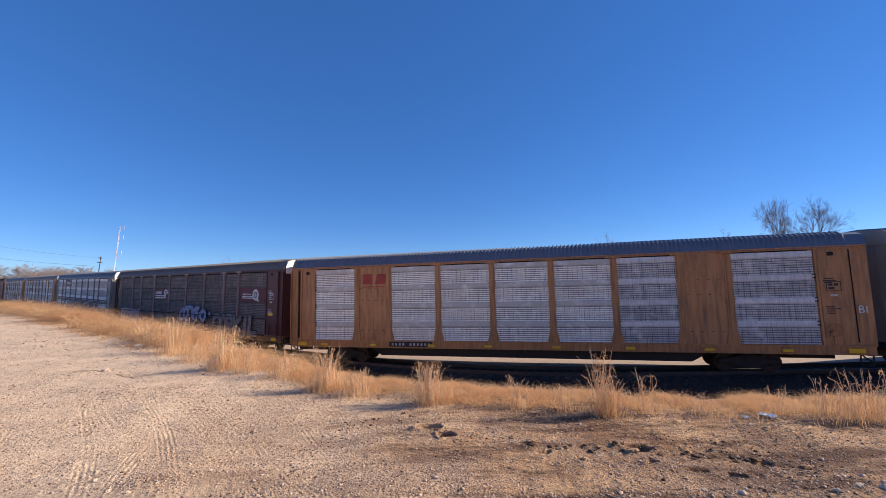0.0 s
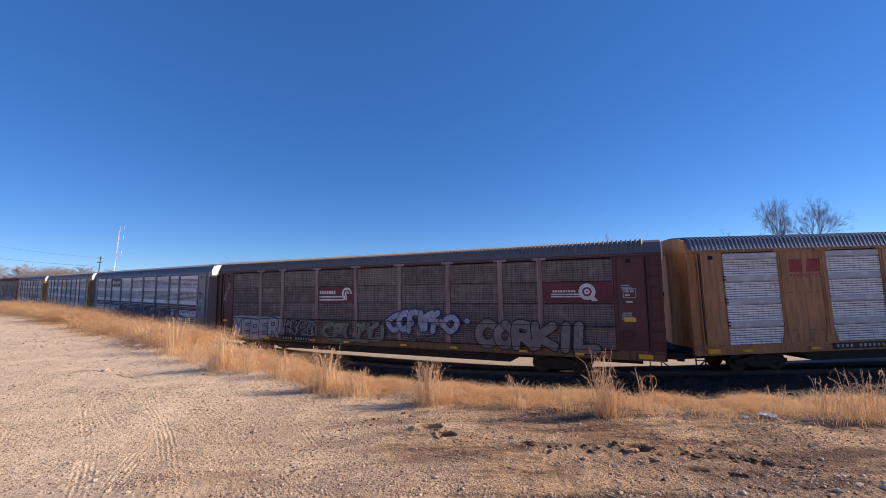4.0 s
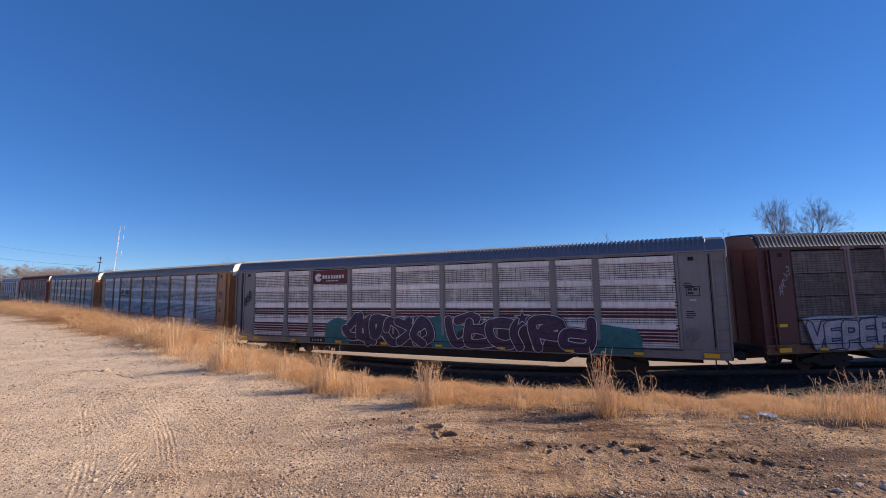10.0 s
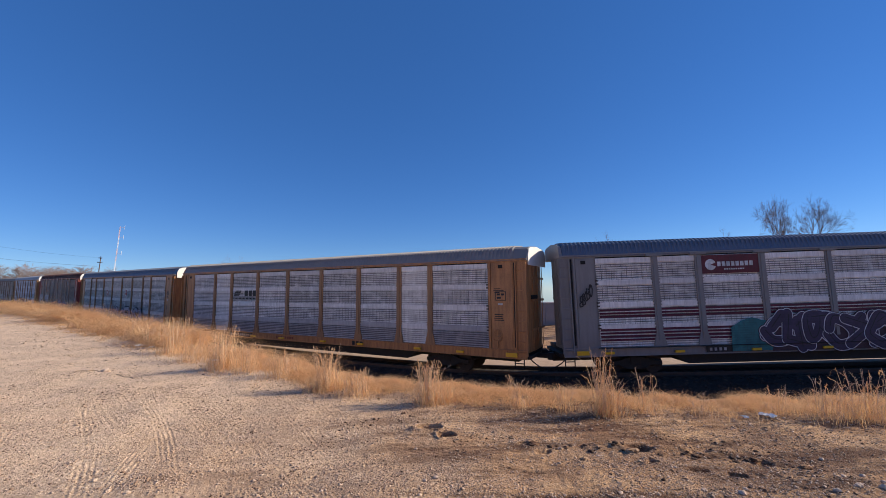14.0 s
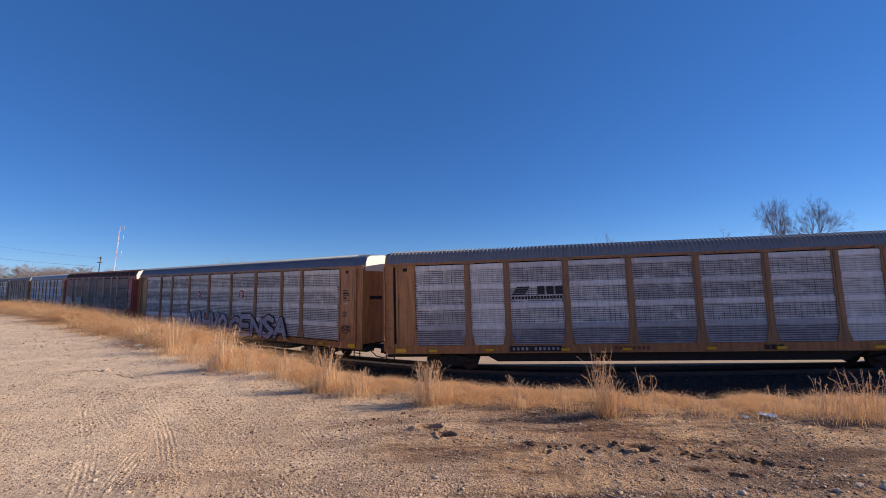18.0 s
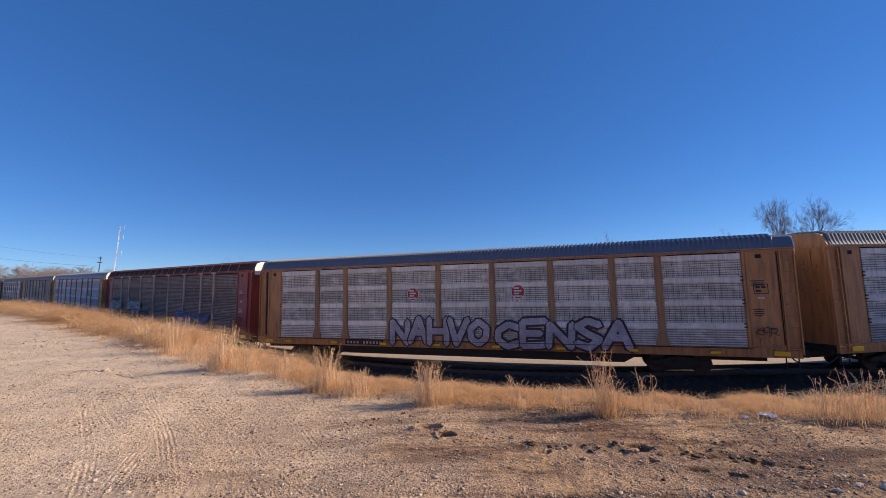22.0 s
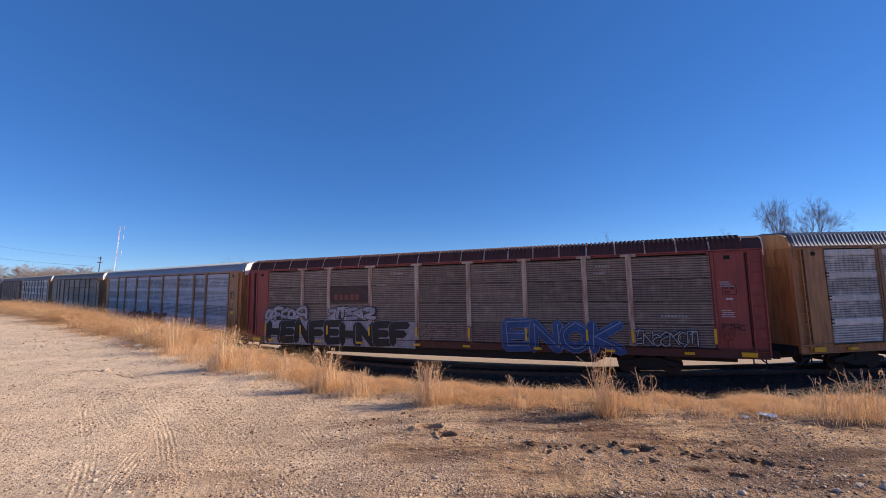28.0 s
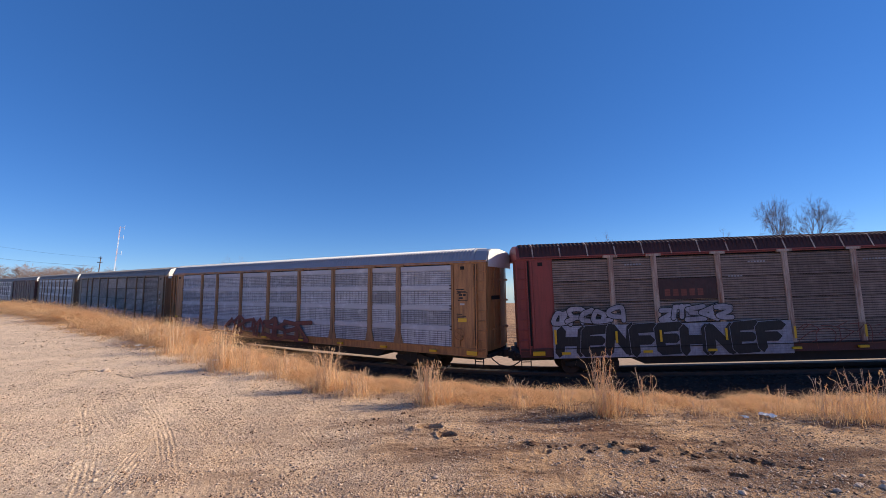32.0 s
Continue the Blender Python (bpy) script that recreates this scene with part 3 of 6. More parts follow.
track = tagged(thing("railway_track", "railway track with steel rails on dark ballast", "railway"), kind="structure")
for off in (-0.755, 0.755):
    part("rail", swept_rail(off), track)
tie_mesh = Shape().box(-0.115, 0.115, -1.3, 1.3, -0.18, 0.0).mesh("tie", TIE, 0.012)
for k in range(280):
    s = -70 + k * 0.53
    tie = part("tie", tie_mesh, track)
    tie.matrix_basis = Matrix.Translation(track_point(s, 0, -0.172)) @ Matrix.Rotation(np.interp(s, _s, _h) + random.uniform(-0.02, 0.02), 4, "Z")

_t = (1 + 5 ** 0.5) / 2
ICO_V = np.array([(-1, _t, 0), (1, _t, 0), (-1, -_t, 0), (1, -_t, 0), (0, -1, _t), (0, 1, _t), (0, -1, -_t), (0, 1, -_t), (_t, 0, -1), (_t, 0, 1), (-_t, 0, -1), (-_t, 0, 1)]) / 1.9
ICO_F = np.array([(0, 11, 5), (0, 5, 1), (0, 1, 7), (0, 7, 10), (0, 10, 11), (1, 5, 9), (5, 11, 4), (11, 10, 2), (10, 7, 6), (7, 1, 8), (3, 9, 4), (3, 4, 2), (3, 2, 6), (3, 6, 8), (3, 8, 9), (4, 9, 5), (2, 4, 11), (6, 2, 10), (8, 6, 7), (9, 8, 1)])
rng = np.random.default_rng(4)


CHIP_V = np.array([(1, 0, 0), (-1, 0, 0), (0, 1, 0), (0, -1, 0), (0, 0, 1), (0, 0, -1)], float)
CHIP_F = np.array([(0, 2, 4), (2, 1, 4), (1, 3, 4), (3, 0, 4), (2, 0, 5), (1, 2, 5), (3, 1, 5), (0, 3, 5)])


def scatter_stones(name, xs, ys, zs, sizes, material, squash=0.6, solid=(ICO_V, ICO_F)):
    """Broken stones of uneven shape, all in one mesh."""
    base, faces = solid
    n, m = len(xs), len(base)
    v = np.repeat(base[None], n, 0) * rng.uniform(0.5, 1.35, (n, m, 1)) + rng.uniform(-0.3, 0.3, (n, m, 3))
    v = v * np.stack([sizes * rng.uniform(0.7, 1.4, n), sizes * rng.uniform(0.7, 1.4, n), sizes * squash], 1)[:, None]
    a = rng.uniform(0, 6.28, n)
    c, s = np.cos(a)[:, None], np.sin(a)[:, None]
    v = np.stack([v[..., 0] * c - v[..., 1] * s, v[..., 0] * s + v[..., 1] * c, v[..., 2]], -1)
    v += np.stack([xs, ys, zs], 1)[:, None]
    f = (faces[None] + m * np.arange(n)[:, None, None]).reshape(-1, 3)
    me = bpy.data.meshes.new(name)
    me.vertices.add(n * m)
    me.vertices.foreach_set("co", v.ravel())
    me.loops.add(len(f) * 3)
    me.loops.foreach_set("vertex_index", f.ravel().astype(np.int32))
    me.polygons.add(len(f))
    me.polygons.foreach_set("loop_start", np.arange(0, len(f) * 3, 3, dtype=np.int32))
    me.materials.append(material)
    me.update(calc_edges=True)
    return new(name, me)


# ballast stones beside the nearer rail
n = 9000
bs = rng.uniform(-25, 42, n)
bd = rng.uniform(-0.6, 4.2, n)
bx = np.interp(bs, _s, _x) + np.sin(np.interp(bs, _s, _h)) * bd
by = np.interp(bs, _s, _y) - np.cos(np.interp(bs, _s, _h)) * bd
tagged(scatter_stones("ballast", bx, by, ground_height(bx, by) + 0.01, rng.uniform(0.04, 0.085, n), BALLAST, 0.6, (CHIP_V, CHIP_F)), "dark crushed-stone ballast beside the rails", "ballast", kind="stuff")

# gravel strewn over the lot, thicker in places
def strewn(n, near, far, power, lo, hi, patch, seed):
    dist = near + (far - near) * rng.uniform(0, 1, n) ** power
    ang = rng.uniform(lo, hi, n)
    x, y = dist * np.tan(ang), dist
    keep = onto_lot(x, y) > -0.1
    dens = smooth((value_noise(x + seed, y, 0.7) + 0.6 * value_noise(x, y + seed, 0.22) + patch) / 0.9)
    keep &= rng.uniform(0, 1, n) < dens
    return x[keep], y[keep]


CHIPS = (CHIP_V, CHIP_F)
for count, patch, seed, lo, hi, label in ((34000, -0.1, 51.0, 0.004, 0.010, "tan broken stone in loose patches"), (7000, -0.35, 67.0, 0.006, 0.017, "coarser grey-brown stones in patches"), (90000, 0.35, 83.0, 0.0025, 0.007, "small pale chips trodden into the dirt")):
    sx, sy = strewn(count, 2.9, 7.2, 1.25, -0.86, 0.86, patch, seed)
    n = len(sx)
    tagged(scatter_stones("gravel", sx, sy, ground_height(sx, sy) + 0.002, lo + (hi - lo) * rng.uniform(0, 1, n) ** 2.2, STONES if 0.01 < hi < 0.02 else GREY_STONES, 0.75, (ICO_V, ICO_F) if hi > 0.01 else CHIPS), label, "gravel", kind="stuff")
sx, sy = strewn(120000, 3.0, 9.5, 1.4, -0.86, 0.86, 0.6, 3.0)
n = len(sx)
tagged(scatter_stones("gravel", sx, sy, ground_height(sx, sy) + 0.001, 0.003 + 0.011 * rng.uniform(0, 1, n) ** 4, STONES, 0.7, CHIPS), "fine pale gravel strewn over the dirt", "gravel", kind="stuff")
sx, sy = strewn(9000, 2.9, 5.6, 1.3, -0.86, 0.86, -0.2, 11.0)
n = len(sx)
big = 1.0 + 0.4 * smooth((sx - 1.6) / 1.6) * smooth((4.0 - sy) / 0.6)
tagged(scatter_stones("gravel", sx, sy, ground_height(sx, sy) + 0.002, (0.006 + 0.016 * rng.uniform(0, 1, n) ** 3.5) * big, GREY_STONES, 0.7, CHIPS), "grey broken stone in patches on the dirt", "gravel", kind="stuff")
# dark crumbs; their colour also supplies the shadowed sides of small stones
sx, sy = strewn(22000, 3.0, 9.5, 1.2, -0.86, 0.86, 0.0, 31.0)
n = len(sx)
tagged(scatter_stones("gravel", sx, sy, ground_height(sx, sy) + 0.001, 0.004 + 0.011 * rng.uniform(0, 1, n) ** 3, CLOD, 0.6, CHIPS), "dark crumbs of earth standing in for shadowed stones", "gravel", kind="stuff")
sx, sy = strewn(15000, 3.3, 9.5, 1.1, -0.86, 0.35, -0.3, 44.0)
n = len(sx)
tagged(scatter_stones("gravel", sx, sy, ground_height(sx, sy) + 0.001, 0.005 + 0.012 * rng.uniform(0, 1, n) ** 2.5, STONES, 0.8, CHIPS), "pale pinkish broken stone on the lot", "gravel", kind="stuff")
# larger dark chips, again coloured as stones in their own shade
sx, sy = strewn(7000, 3.4, 10.0, 1.0, -0.86, 0.5, -0.4, 71.0)
n = len(sx)
tagged(scatter_stones("gravel", sx, sy, ground_height(sx, sy) + 0.002, 0.007 + 0.016 * rng.uniform(0, 1, n) ** 2.5, CLOD, 0.8, CHIPS), "dark chips in loose patches, standing in for shadowed stones", "gravel", kind="stuff")
sx, sy = strewn(26000, 6.0, 28.0, 1.5, -0.86, 0.2, 0.3, 21.0)
n = len(sx)
tagged(scatter_stones("gravel", sx, sy, ground_height(sx, sy) + 0.004, (0.008 + 0.026 * rng.uniform(0, 1, n) ** 3) * np.clip(sy / 9, 0.7, 1.6) * 0.75, STONES, 0.7, CHIPS), "brown and pale stones over the far lot", "gravel", kind="stuff")


def rock_mesh(name, material, seed, size, squash=0.6, sub=2):
    bm = bmesh.new()
    bmesh.ops.create_icosphere(bm, subdivisions=sub, radius=1)
    r = random.Random(seed)
    o = Vector((r.uniform(0, 50), r.uniform(0, 50), r.uniform(0, 50)))
    for v in bm.verts:
        k = 1 + 0.45 * noise.noise(v.co * 1.3 + o) + 0.2 * noise.noise(v.co * 3.5 + o)
        v.co = Vector((v.co.x * k * size, v.co.y * k * size * 0.8, v.co.z * k * size * squash))
    me = bpy.data.meshes.new(name)
    bm.to_mesh(me)
    bm.free()
    me.materials.append(material)
    return me


ROCKS = [rock_mesh("rock", STONES, i, 1.0) for i in range(4)]
CLODS = [rock_mesh("clod", EARTH, 10 + i, 1.0, 0.32, 3) for i in range(4)]


DARK_CLODS = [rock_mesh("clod", CLOD, 20 + i, 1.0, 0.45, 3) for i in range(4)]


def lay(name, me, x, y, size, label, category, group, turn=0.0):
    ob = new(name, me)
    ob.matrix_basis = Matrix.Translation((x, y, z_at(x, y) + size * 0.15)) @ Matrix.Rotation(turn, 4, "Z") @ Matrix.Scale(size, 4)
    return tagged(ob, label, category, group)


for k in range(30):
    y = random.uniform(3.3, 5.2)
    x = random.uniform(-0.9, 0.95) * y
    lay("rock", ROCKS[k % 4], x, y, random.uniform(0.010, 0.022), "pale broken stone lying on the dirt", "stone", "stones on the lot", random.uniform(0, 6))
for x, y, sz in ((0.74, 4.6, 0.05), (0.90, 4.35, 0.06), (1.30, 4.0, 0.04), (1.82, 4.15, 0.06), (2.42, 4.1, 0.04), (2.9, 4.0, 0.05), (3.2, 3.8, 0.05), (-0.35, 4.3, 0.03)):
    lay("clod", CLODS[int(x * 10) % 4], x, y, sz, "dark brown clod of earth on the lot", "earth clod", "clods on the lot", x * 7)


for x, y, sz in ((3.29, 3.42, 0.045), (3.46, 3.39, 0.05), (3.06, 3.36, 0.04), (2.3, 3.34, 0.045), (2.05, 3.42, 0.03), (-0.09, 3.65, 0.035), (-0.18, 3.6, 0.03), (1.36, 3.35, 0.03), (3.5, 3.6, 0.035), (-1.0, 3.43, 0.03), (-2.75, 3.48, 0.03)):
    lay("rock", ROCKS[int(abs(x) * 10) % 4], x, y, sz * 0.7, "brown broken stone lying on the dirt", "stone", "stones on the lot", x * 5)
for k in range(36):
    a = random.random()
    x, y = 1.0 + 1.9 * a + random.gauss(0, 0.12), 4.28 - 0.25 * a + random.gauss(0, 0.07)
    lay("clod", DARK_CLODS[k % 4], x, y, random.uniform(0.012, 0.032), "dark damp clod of churned earth", "earth clod", "churned clods", random.uniform(0, 6))

# ---- dry grass along the lot's edge ----
def blades(name, roots, heights, widths, leans, material, segs=2, az=None, curl=0.0):
    """Bent tapering blades, all in one mesh; az: the way each one leans, curl: how far it swings aside."""
    n = len(roots)
    az = rng.uniform(0, 2 * math.pi, n) if az is None else az
    face = rng.uniform(0, 2 * math.pi, n)
    lx, ly = np.cos(az) * leans, np.sin(az) * leans
    wx, wy = np.cos(face) * widths * 0.5, np.sin(face) * widths * 0.5
    rows = []
    swing, turn = rng.normal(0, curl, n) * heights, rng.uniform(2.0, 5.0, n)
    for i in range(segs + 1):
        t = i / segs
        side = swing * t * np.sin(turn * t)
        cx = roots[:, 0] + lx * heights * t ** 2 - np.sin(az) * side
        cy = roots[:, 1] + ly * heights * t ** 2 + np.cos(az) * side
        cz = roots[:, 2] + heights * (t - 0.45 * leans * t ** 3)
        k = 1 - t * 0.85
        rows.append(np.stack([cx - wx * k, cy - wy * k, cz], 1))
        rows.append(np.stack([cx + wx * k, cy + wy * k, cz], 1))
    v = np.stack(rows, 1)
    m = 2 * (segs + 1)
    f = np.array([(2 * i, 2 * i + 1, 2 * i + 3, 2 * i + 2) for i in range(segs)])
    f = (f[None] + m * np.arange(n)[:, None, None]).reshape(-1, 4)
    me = bpy.data.meshes.new(name)
    me.vertices.add(n * m)
    me.vertices.foreach_set("co", v.ravel())
    me.loops.add(len(f) * 4)
    me.loops.foreach_set("vertex_index", f.ravel().astype(np.int32))
    me.polygons.add(len(f))
    me.polygons.foreach_set("loop_start", np.arange(0, len(f) * 4, 4, dtype=np.int32))
    me.materials.append(material)
    me.update(calc_edges=True)
    return me


def edge_roots(n, s0, s1, back, front=0.15):
    """Places along the verge from s0 to s1 metres, reaching back from its edge."""
    s = rng.uniform(s0, s1, n)
    d = front + 0.16 * np.sin(s * 2.1) + 0.10 * np.sin(s * 5.3) - (back + front) * rng.beta(1.6, 1.3, n)
    x = np.interp(s, _va, _vx)
    y, k = np.interp(x, _vx, _vy), np.interp(x, _vx, _vs)
    w = np.sqrt(1 + k * k)
    x, y = x + k / w * d, y - d / w
    return s, np.stack([x, y, ground_height(x, y) - 0.01], 1)


def tussocks(n, each, s0, s1, back, front, radius, low, high, cell, bare=0.4):
    """Roots, heights, leans and ways of blades that stand in tussocks, each fanning out from its middle."""
    s, mid = edge_roots(n, s0, s1, back, front)
    lush = np.clip(0.5 + 0.75 * value_noise(mid[:, 0], mid[:, 1], cell) + 0.3 * value_noise(mid[:, 0] + 40, mid[:, 1], cell * 0.3), 0.05, 1.2)
    stays = rng.uniform(0, 1, n) < lush * 2 + bare
    s, mid, lush = s[stays], mid[stays], lush[stays]
    n = len(s)
    size = low + (high - low) * lush * rng.uniform(0.6, 1.2, n)
    way = np.repeat(rng.uniform(0, 2 * math.pi, n), each)
    az = rng.uniform(0, 2 * math.pi, n * each)
    rad = np.sqrt(rng.uniform(0, 1, n * each)) * np.repeat(radius * (0.5 + lush), each)
    r = np.repeat(mid, each, 0)
    r[:, 0] += np.cos(az) * rad
    r[:, 1] += np.sin(az) * rad
    h = np.repeat(size, each) * rng.uniform(0.45, 1.15, n * each) * (1 - 0.3 * rad / (radius * 1.7))
    lean = 0.15 + 0.9 * rad / (radius * 1.7) + rng.uniform(0, 0.8, n * each)
    mix = rng.uniform(0, 1, n * each) < 0.3
    return np.repeat(s, each), r, h, lean, np.where(mix, way, az + rng.normal(0, 0.5, n * each))


# low matted grass in tussocks, nearest stretch
s, r, h, lean, az = tussocks(2800, 46, -6, 12, 0.82, 0.10, 0.095, 0.06, 0.21, 0.42)
me = blades("verge_grass", r, h, rng.uniform(0.0026, 0.0062, len(s)), lean * rng.uniform(0.5, 2.0, len(s)), STRAW, 4, az, 0.6)
tagged(new("verge_grass", me), "low matted straw-coloured dry grass along the lot", "dry grass", kind="stuff")
# bent bleached blades arching over the rest
s, r = edge_roots(13000, -20, 12, 0.9, 0.12)
me = blades("arching_grass", r, rng.uniform(0.09, 0.27, len(s)), rng.uniform(0.0035, 0.0075, len(s)) * np.clip(r[:, 1] / 6, 1, 2), rng.uniform(0.9, 2.1, len(s)), STRAW, 5, None, 0.4)
tagged(new("arching_grass", me), "bleached arching blades of dry grass", "dry grass", kind="stuff")
# brown dead leaves and roots under the grass
s, r = edge_roots(26000, -26, 12, 1.0, 0.22)
me = blades("grass_thatch", r, rng.uniform(0.02, 0.07, len(s)) * np.clip(r[:, 1] / 6, 1, 2), rng.uniform(0.004, 0.009, len(s)), rng.uniform(1.0, 2.2, len(s)), SEEDED, 2)
tagged(new("grass_thatch", me), "brown matted thatch at the foot of the grass", "dry grass", kind="stuff")
# thin straw creeping out on to the dirt
s, r = edge_roots(24000, -40, 12, 0.2, 0.85)
thin = value_noise(r[:, 0], r[:, 1], 0.3) + 0.5 * value_noise(r[:, 0], r[:, 1], 0.1) > 0.15
r = r[thin]
me = blades("trodden_straw", r, rng.uniform(0.02, 0.09, len(r)) * np.clip(r[:, 1] / 6, 1, 2.5), rng.uniform(0.0025, 0.006, len(r)) * np.clip(r[:, 1] / 6, 1, 3), rng.uniform(0.8, 2.2, len(r)), STRAW)
tagged(new("trodden_straw", me), "thin trodden straw at the grass edge", "dry grass", kind="stuff")
# tall grass: dense far along the verge, in separate clumps nearer by
for n, s0, s1, back, cell in ((1700, -66, -12.5, 1.9, 1.6), (760, -12.8, -1.8, 1.15, 0.8)):
    s, r, h, lean, az = tussocks(n, 60, s0, s1, back, 0.1, 0.2, 0.14, 0.84, cell, -0.15)
    h = h * np.interp(s, (-40, -20, -12.5, -10.4, -9.2, -8.2, -6.9, -6.2, -5.7, -5.0, -4.2, -3.6, -2.6, -1.8), (2.5, 2.0, 1.35, 1.15, 0.40, 0.36, 1.0, 0.95, 0.42, 0.75, 0.40, 0.26, 0.3, 0.2))
    me = blades("tall_grass", r, h * 1.15, rng.uniform(0.003, 0.007, len(s)) * np.interp(s, (-55, -12, -5), (4.6, 1.7, 1.0)), 0.45 + lean * rng.uniform(0.5, 1.8, len(s)), STRAW, 5, np.where(rng.uniform(0, 1, len(s)) < 0.45, rng.normal(-0.4, 0.5, len(s)), az), 0.6)
    tagged(new("tall_grass", me), "tall sunlit dry grass in clumps before the train", "dry grass", kind="stuff")


def ribbon(sh, p, a, length, width, lift, droop):
    """A leaf that rises from p, turns over and curls down."""
    out, up = Vector((math.cos(a), math.sin(a), 0)), Vector((0, 0, 1))
    across = Vector((-math.sin(a), math.cos(a), 0.35)).normalized()
    vs, n = [], 6
    for i in range(n + 1):
        t = i / n
        c = p + out * length * (t * (1 - 0.25 * t)) + up * length * (lift * t - droop * t * t)
        w = width * (1 - t) ** 0.6 * 0.5
        vs += [c - across * w, c + across * w]
    sh.add(vs, [(2 * i, 2 * i + 1, 2 * i + 3, 2 * i + 2) for i in range(n)])


def plumed_stems(ob, height, spread, k):
    """Stiff stems with curled leaves, some ending in a nodding seed head."""
    for q in range(k):
        a, r0 = rng.uniform(0, 6.28), spread * 0.42 * rng.uniform(0, 1) ** 0.7
        top = height * rng.uniform(0.45, 1.0) ** 0.8
        out = height * rng.uniform(0.0, 0.14)
        nod = rng.uniform(0.0, 0.22) if rng.uniform() < 0.5 else 0.0
        sh, pts = Shape(), []
        for i in range(7):
            t = i / 6
            bend = max(0, t - 0.7) ** 2 * 11 * nod * height
            pts.append(Vector((math.cos(a) * (r0 + out * t * t + bend * 0.7), math.sin(a) * (r0 + out * t * t + bend * 0.7), top * t - bend * 0.45)))
        for p, e in zip(pts, pts[1:]):
            sh.tube(p, e, 0.0022, 0.0019, 3, False)
        for i in range(int(rng.integers(4, 8))):
            t = rng.uniform(0.12, 0.95)
            k0 = min(int(t * 6), 5)
            ribbon(sh, pts[k0].lerp(pts[k0 + 1], t * 6 - k0), rng.uniform(0, 6.28), rng.uniform(0.05, 0.15), rng.uniform(0.005, 0.010), rng.uniform(0.5, 1.5), rng.uniform(0.8, 2.2))
        if rng.uniform() < 0.6:
            for i in range(14):
                t = rng.uniform(0.8, 1.0)
                k0 = min(int(t * 6), 5)
                p = pts[k0].lerp(pts[k0 + 1], t * 6 - k0)
                b, ln = rng.uniform(0, 6.28), rng.uniform(0.012, 0.032)
                sh.tube(p, p + Vector((math.cos(b) * ln * 0.5, math.sin(b) * ln * 0.5, ln * rng.uniform(-0.2, 1.0))), 0.0026, 0.0008, 3, False)
        part("stem", quick_mesh("stem", sh.v, sh.f, SEEDED if q % 3 else STRAW), ob, label="" if q else "stiff stem with curled leaves")


def tuft(x, y, height, spread, count, label="clump of bleached dry grass with curled leaves"):
    base = np.stack([rng.normal(0, spread * 0.36, count), rng.normal(0, spread * 0.36, count), np.zeros(count)], 1)
    ob = tagged(new("grass_tuft"), label, "dry grass", "grass tufts on the verge")
    ob.location = (x, y, z_at(x, y) - 0.02)
    tall = height * rng.beta(1.5, 2.8, count) * 0.95 + 0.05
    part("foliage", blades("foliage", base, tall, rng.uniform(0.003, 0.006, count), rng.uniform(0.05, 1.0, count), STRAW, 4), ob)["kind"] = "stuff"
    plumed_stems(ob, height, spread, max(6, count // 7))
    return ob


for x, y, h, w, c in TUFTS:
    tuft(x, y, h, w, c)

# a pale stick with a stone, and a dark twig, on the lot
for nm, a, b, rad, mt, lb in (("stick", (-7.84, 8.86), (-7.3, 8.83), 0.008, SEEDED, "pale weathered stick lying on the gravel"), ("twig", (-6.7, 8.5), (-6.05, 8.12), 0.005, BARK, "dark twig lying on the gravel")):
    sh = Shape()
    last = Vector((a[0], a[1], z_at(*a) + rad))
    for i in range(1, 7):
        x, y = a[0] + (b[0] - a[0]) * i / 6, a[1] + (b[1] - a[1]) * i / 6 + 0.03 * math.sin(i * 1.7)
        p = Vector((x, y, z_at(x, y) + rad))
        sh.tube(last, p, rad, rad * 0.9, 6)
        last = p
    tagged(new(nm, sh.mesh(nm, mt)), lb, "stick")
lay("rock", ROCKS[1], -7.18, 8.82, 0.085, "pale broken stone beside a stick", "stone", "stones on the lot")

# litter
for x, y, sz in LITTERS:
    bm = bmesh.new()
    bmesh.ops.create_grid(bm, x_segments=6, y_segments=5, size=1)
    for v in bm.verts:
        v.co = Vector((v.co.x * sz, v.co.y * sz * 0.6, sz * (0.25 + 0.35 * noise.noise(v.co * 2.1 + Vector((x, y, 0))))))
    me = bpy.data.meshes.new("litter")
    bm.to_mesh(me)
    bm.free()
    me.materials.append(LITTER)
    ob = new("litter", me)
    ob.matrix_basis = Matrix.Translation((x, y, z_at(x, y) + 0.01)) @ Matrix.Rotation(x * 3, 4, "Z")
    mod = ob.modifiers.new("thick", "SOLIDIFY")
    mod.thickness = 0.004
    tagged(ob, "crumpled white scrap of litter by the grass", "litter", "litter on the verge")


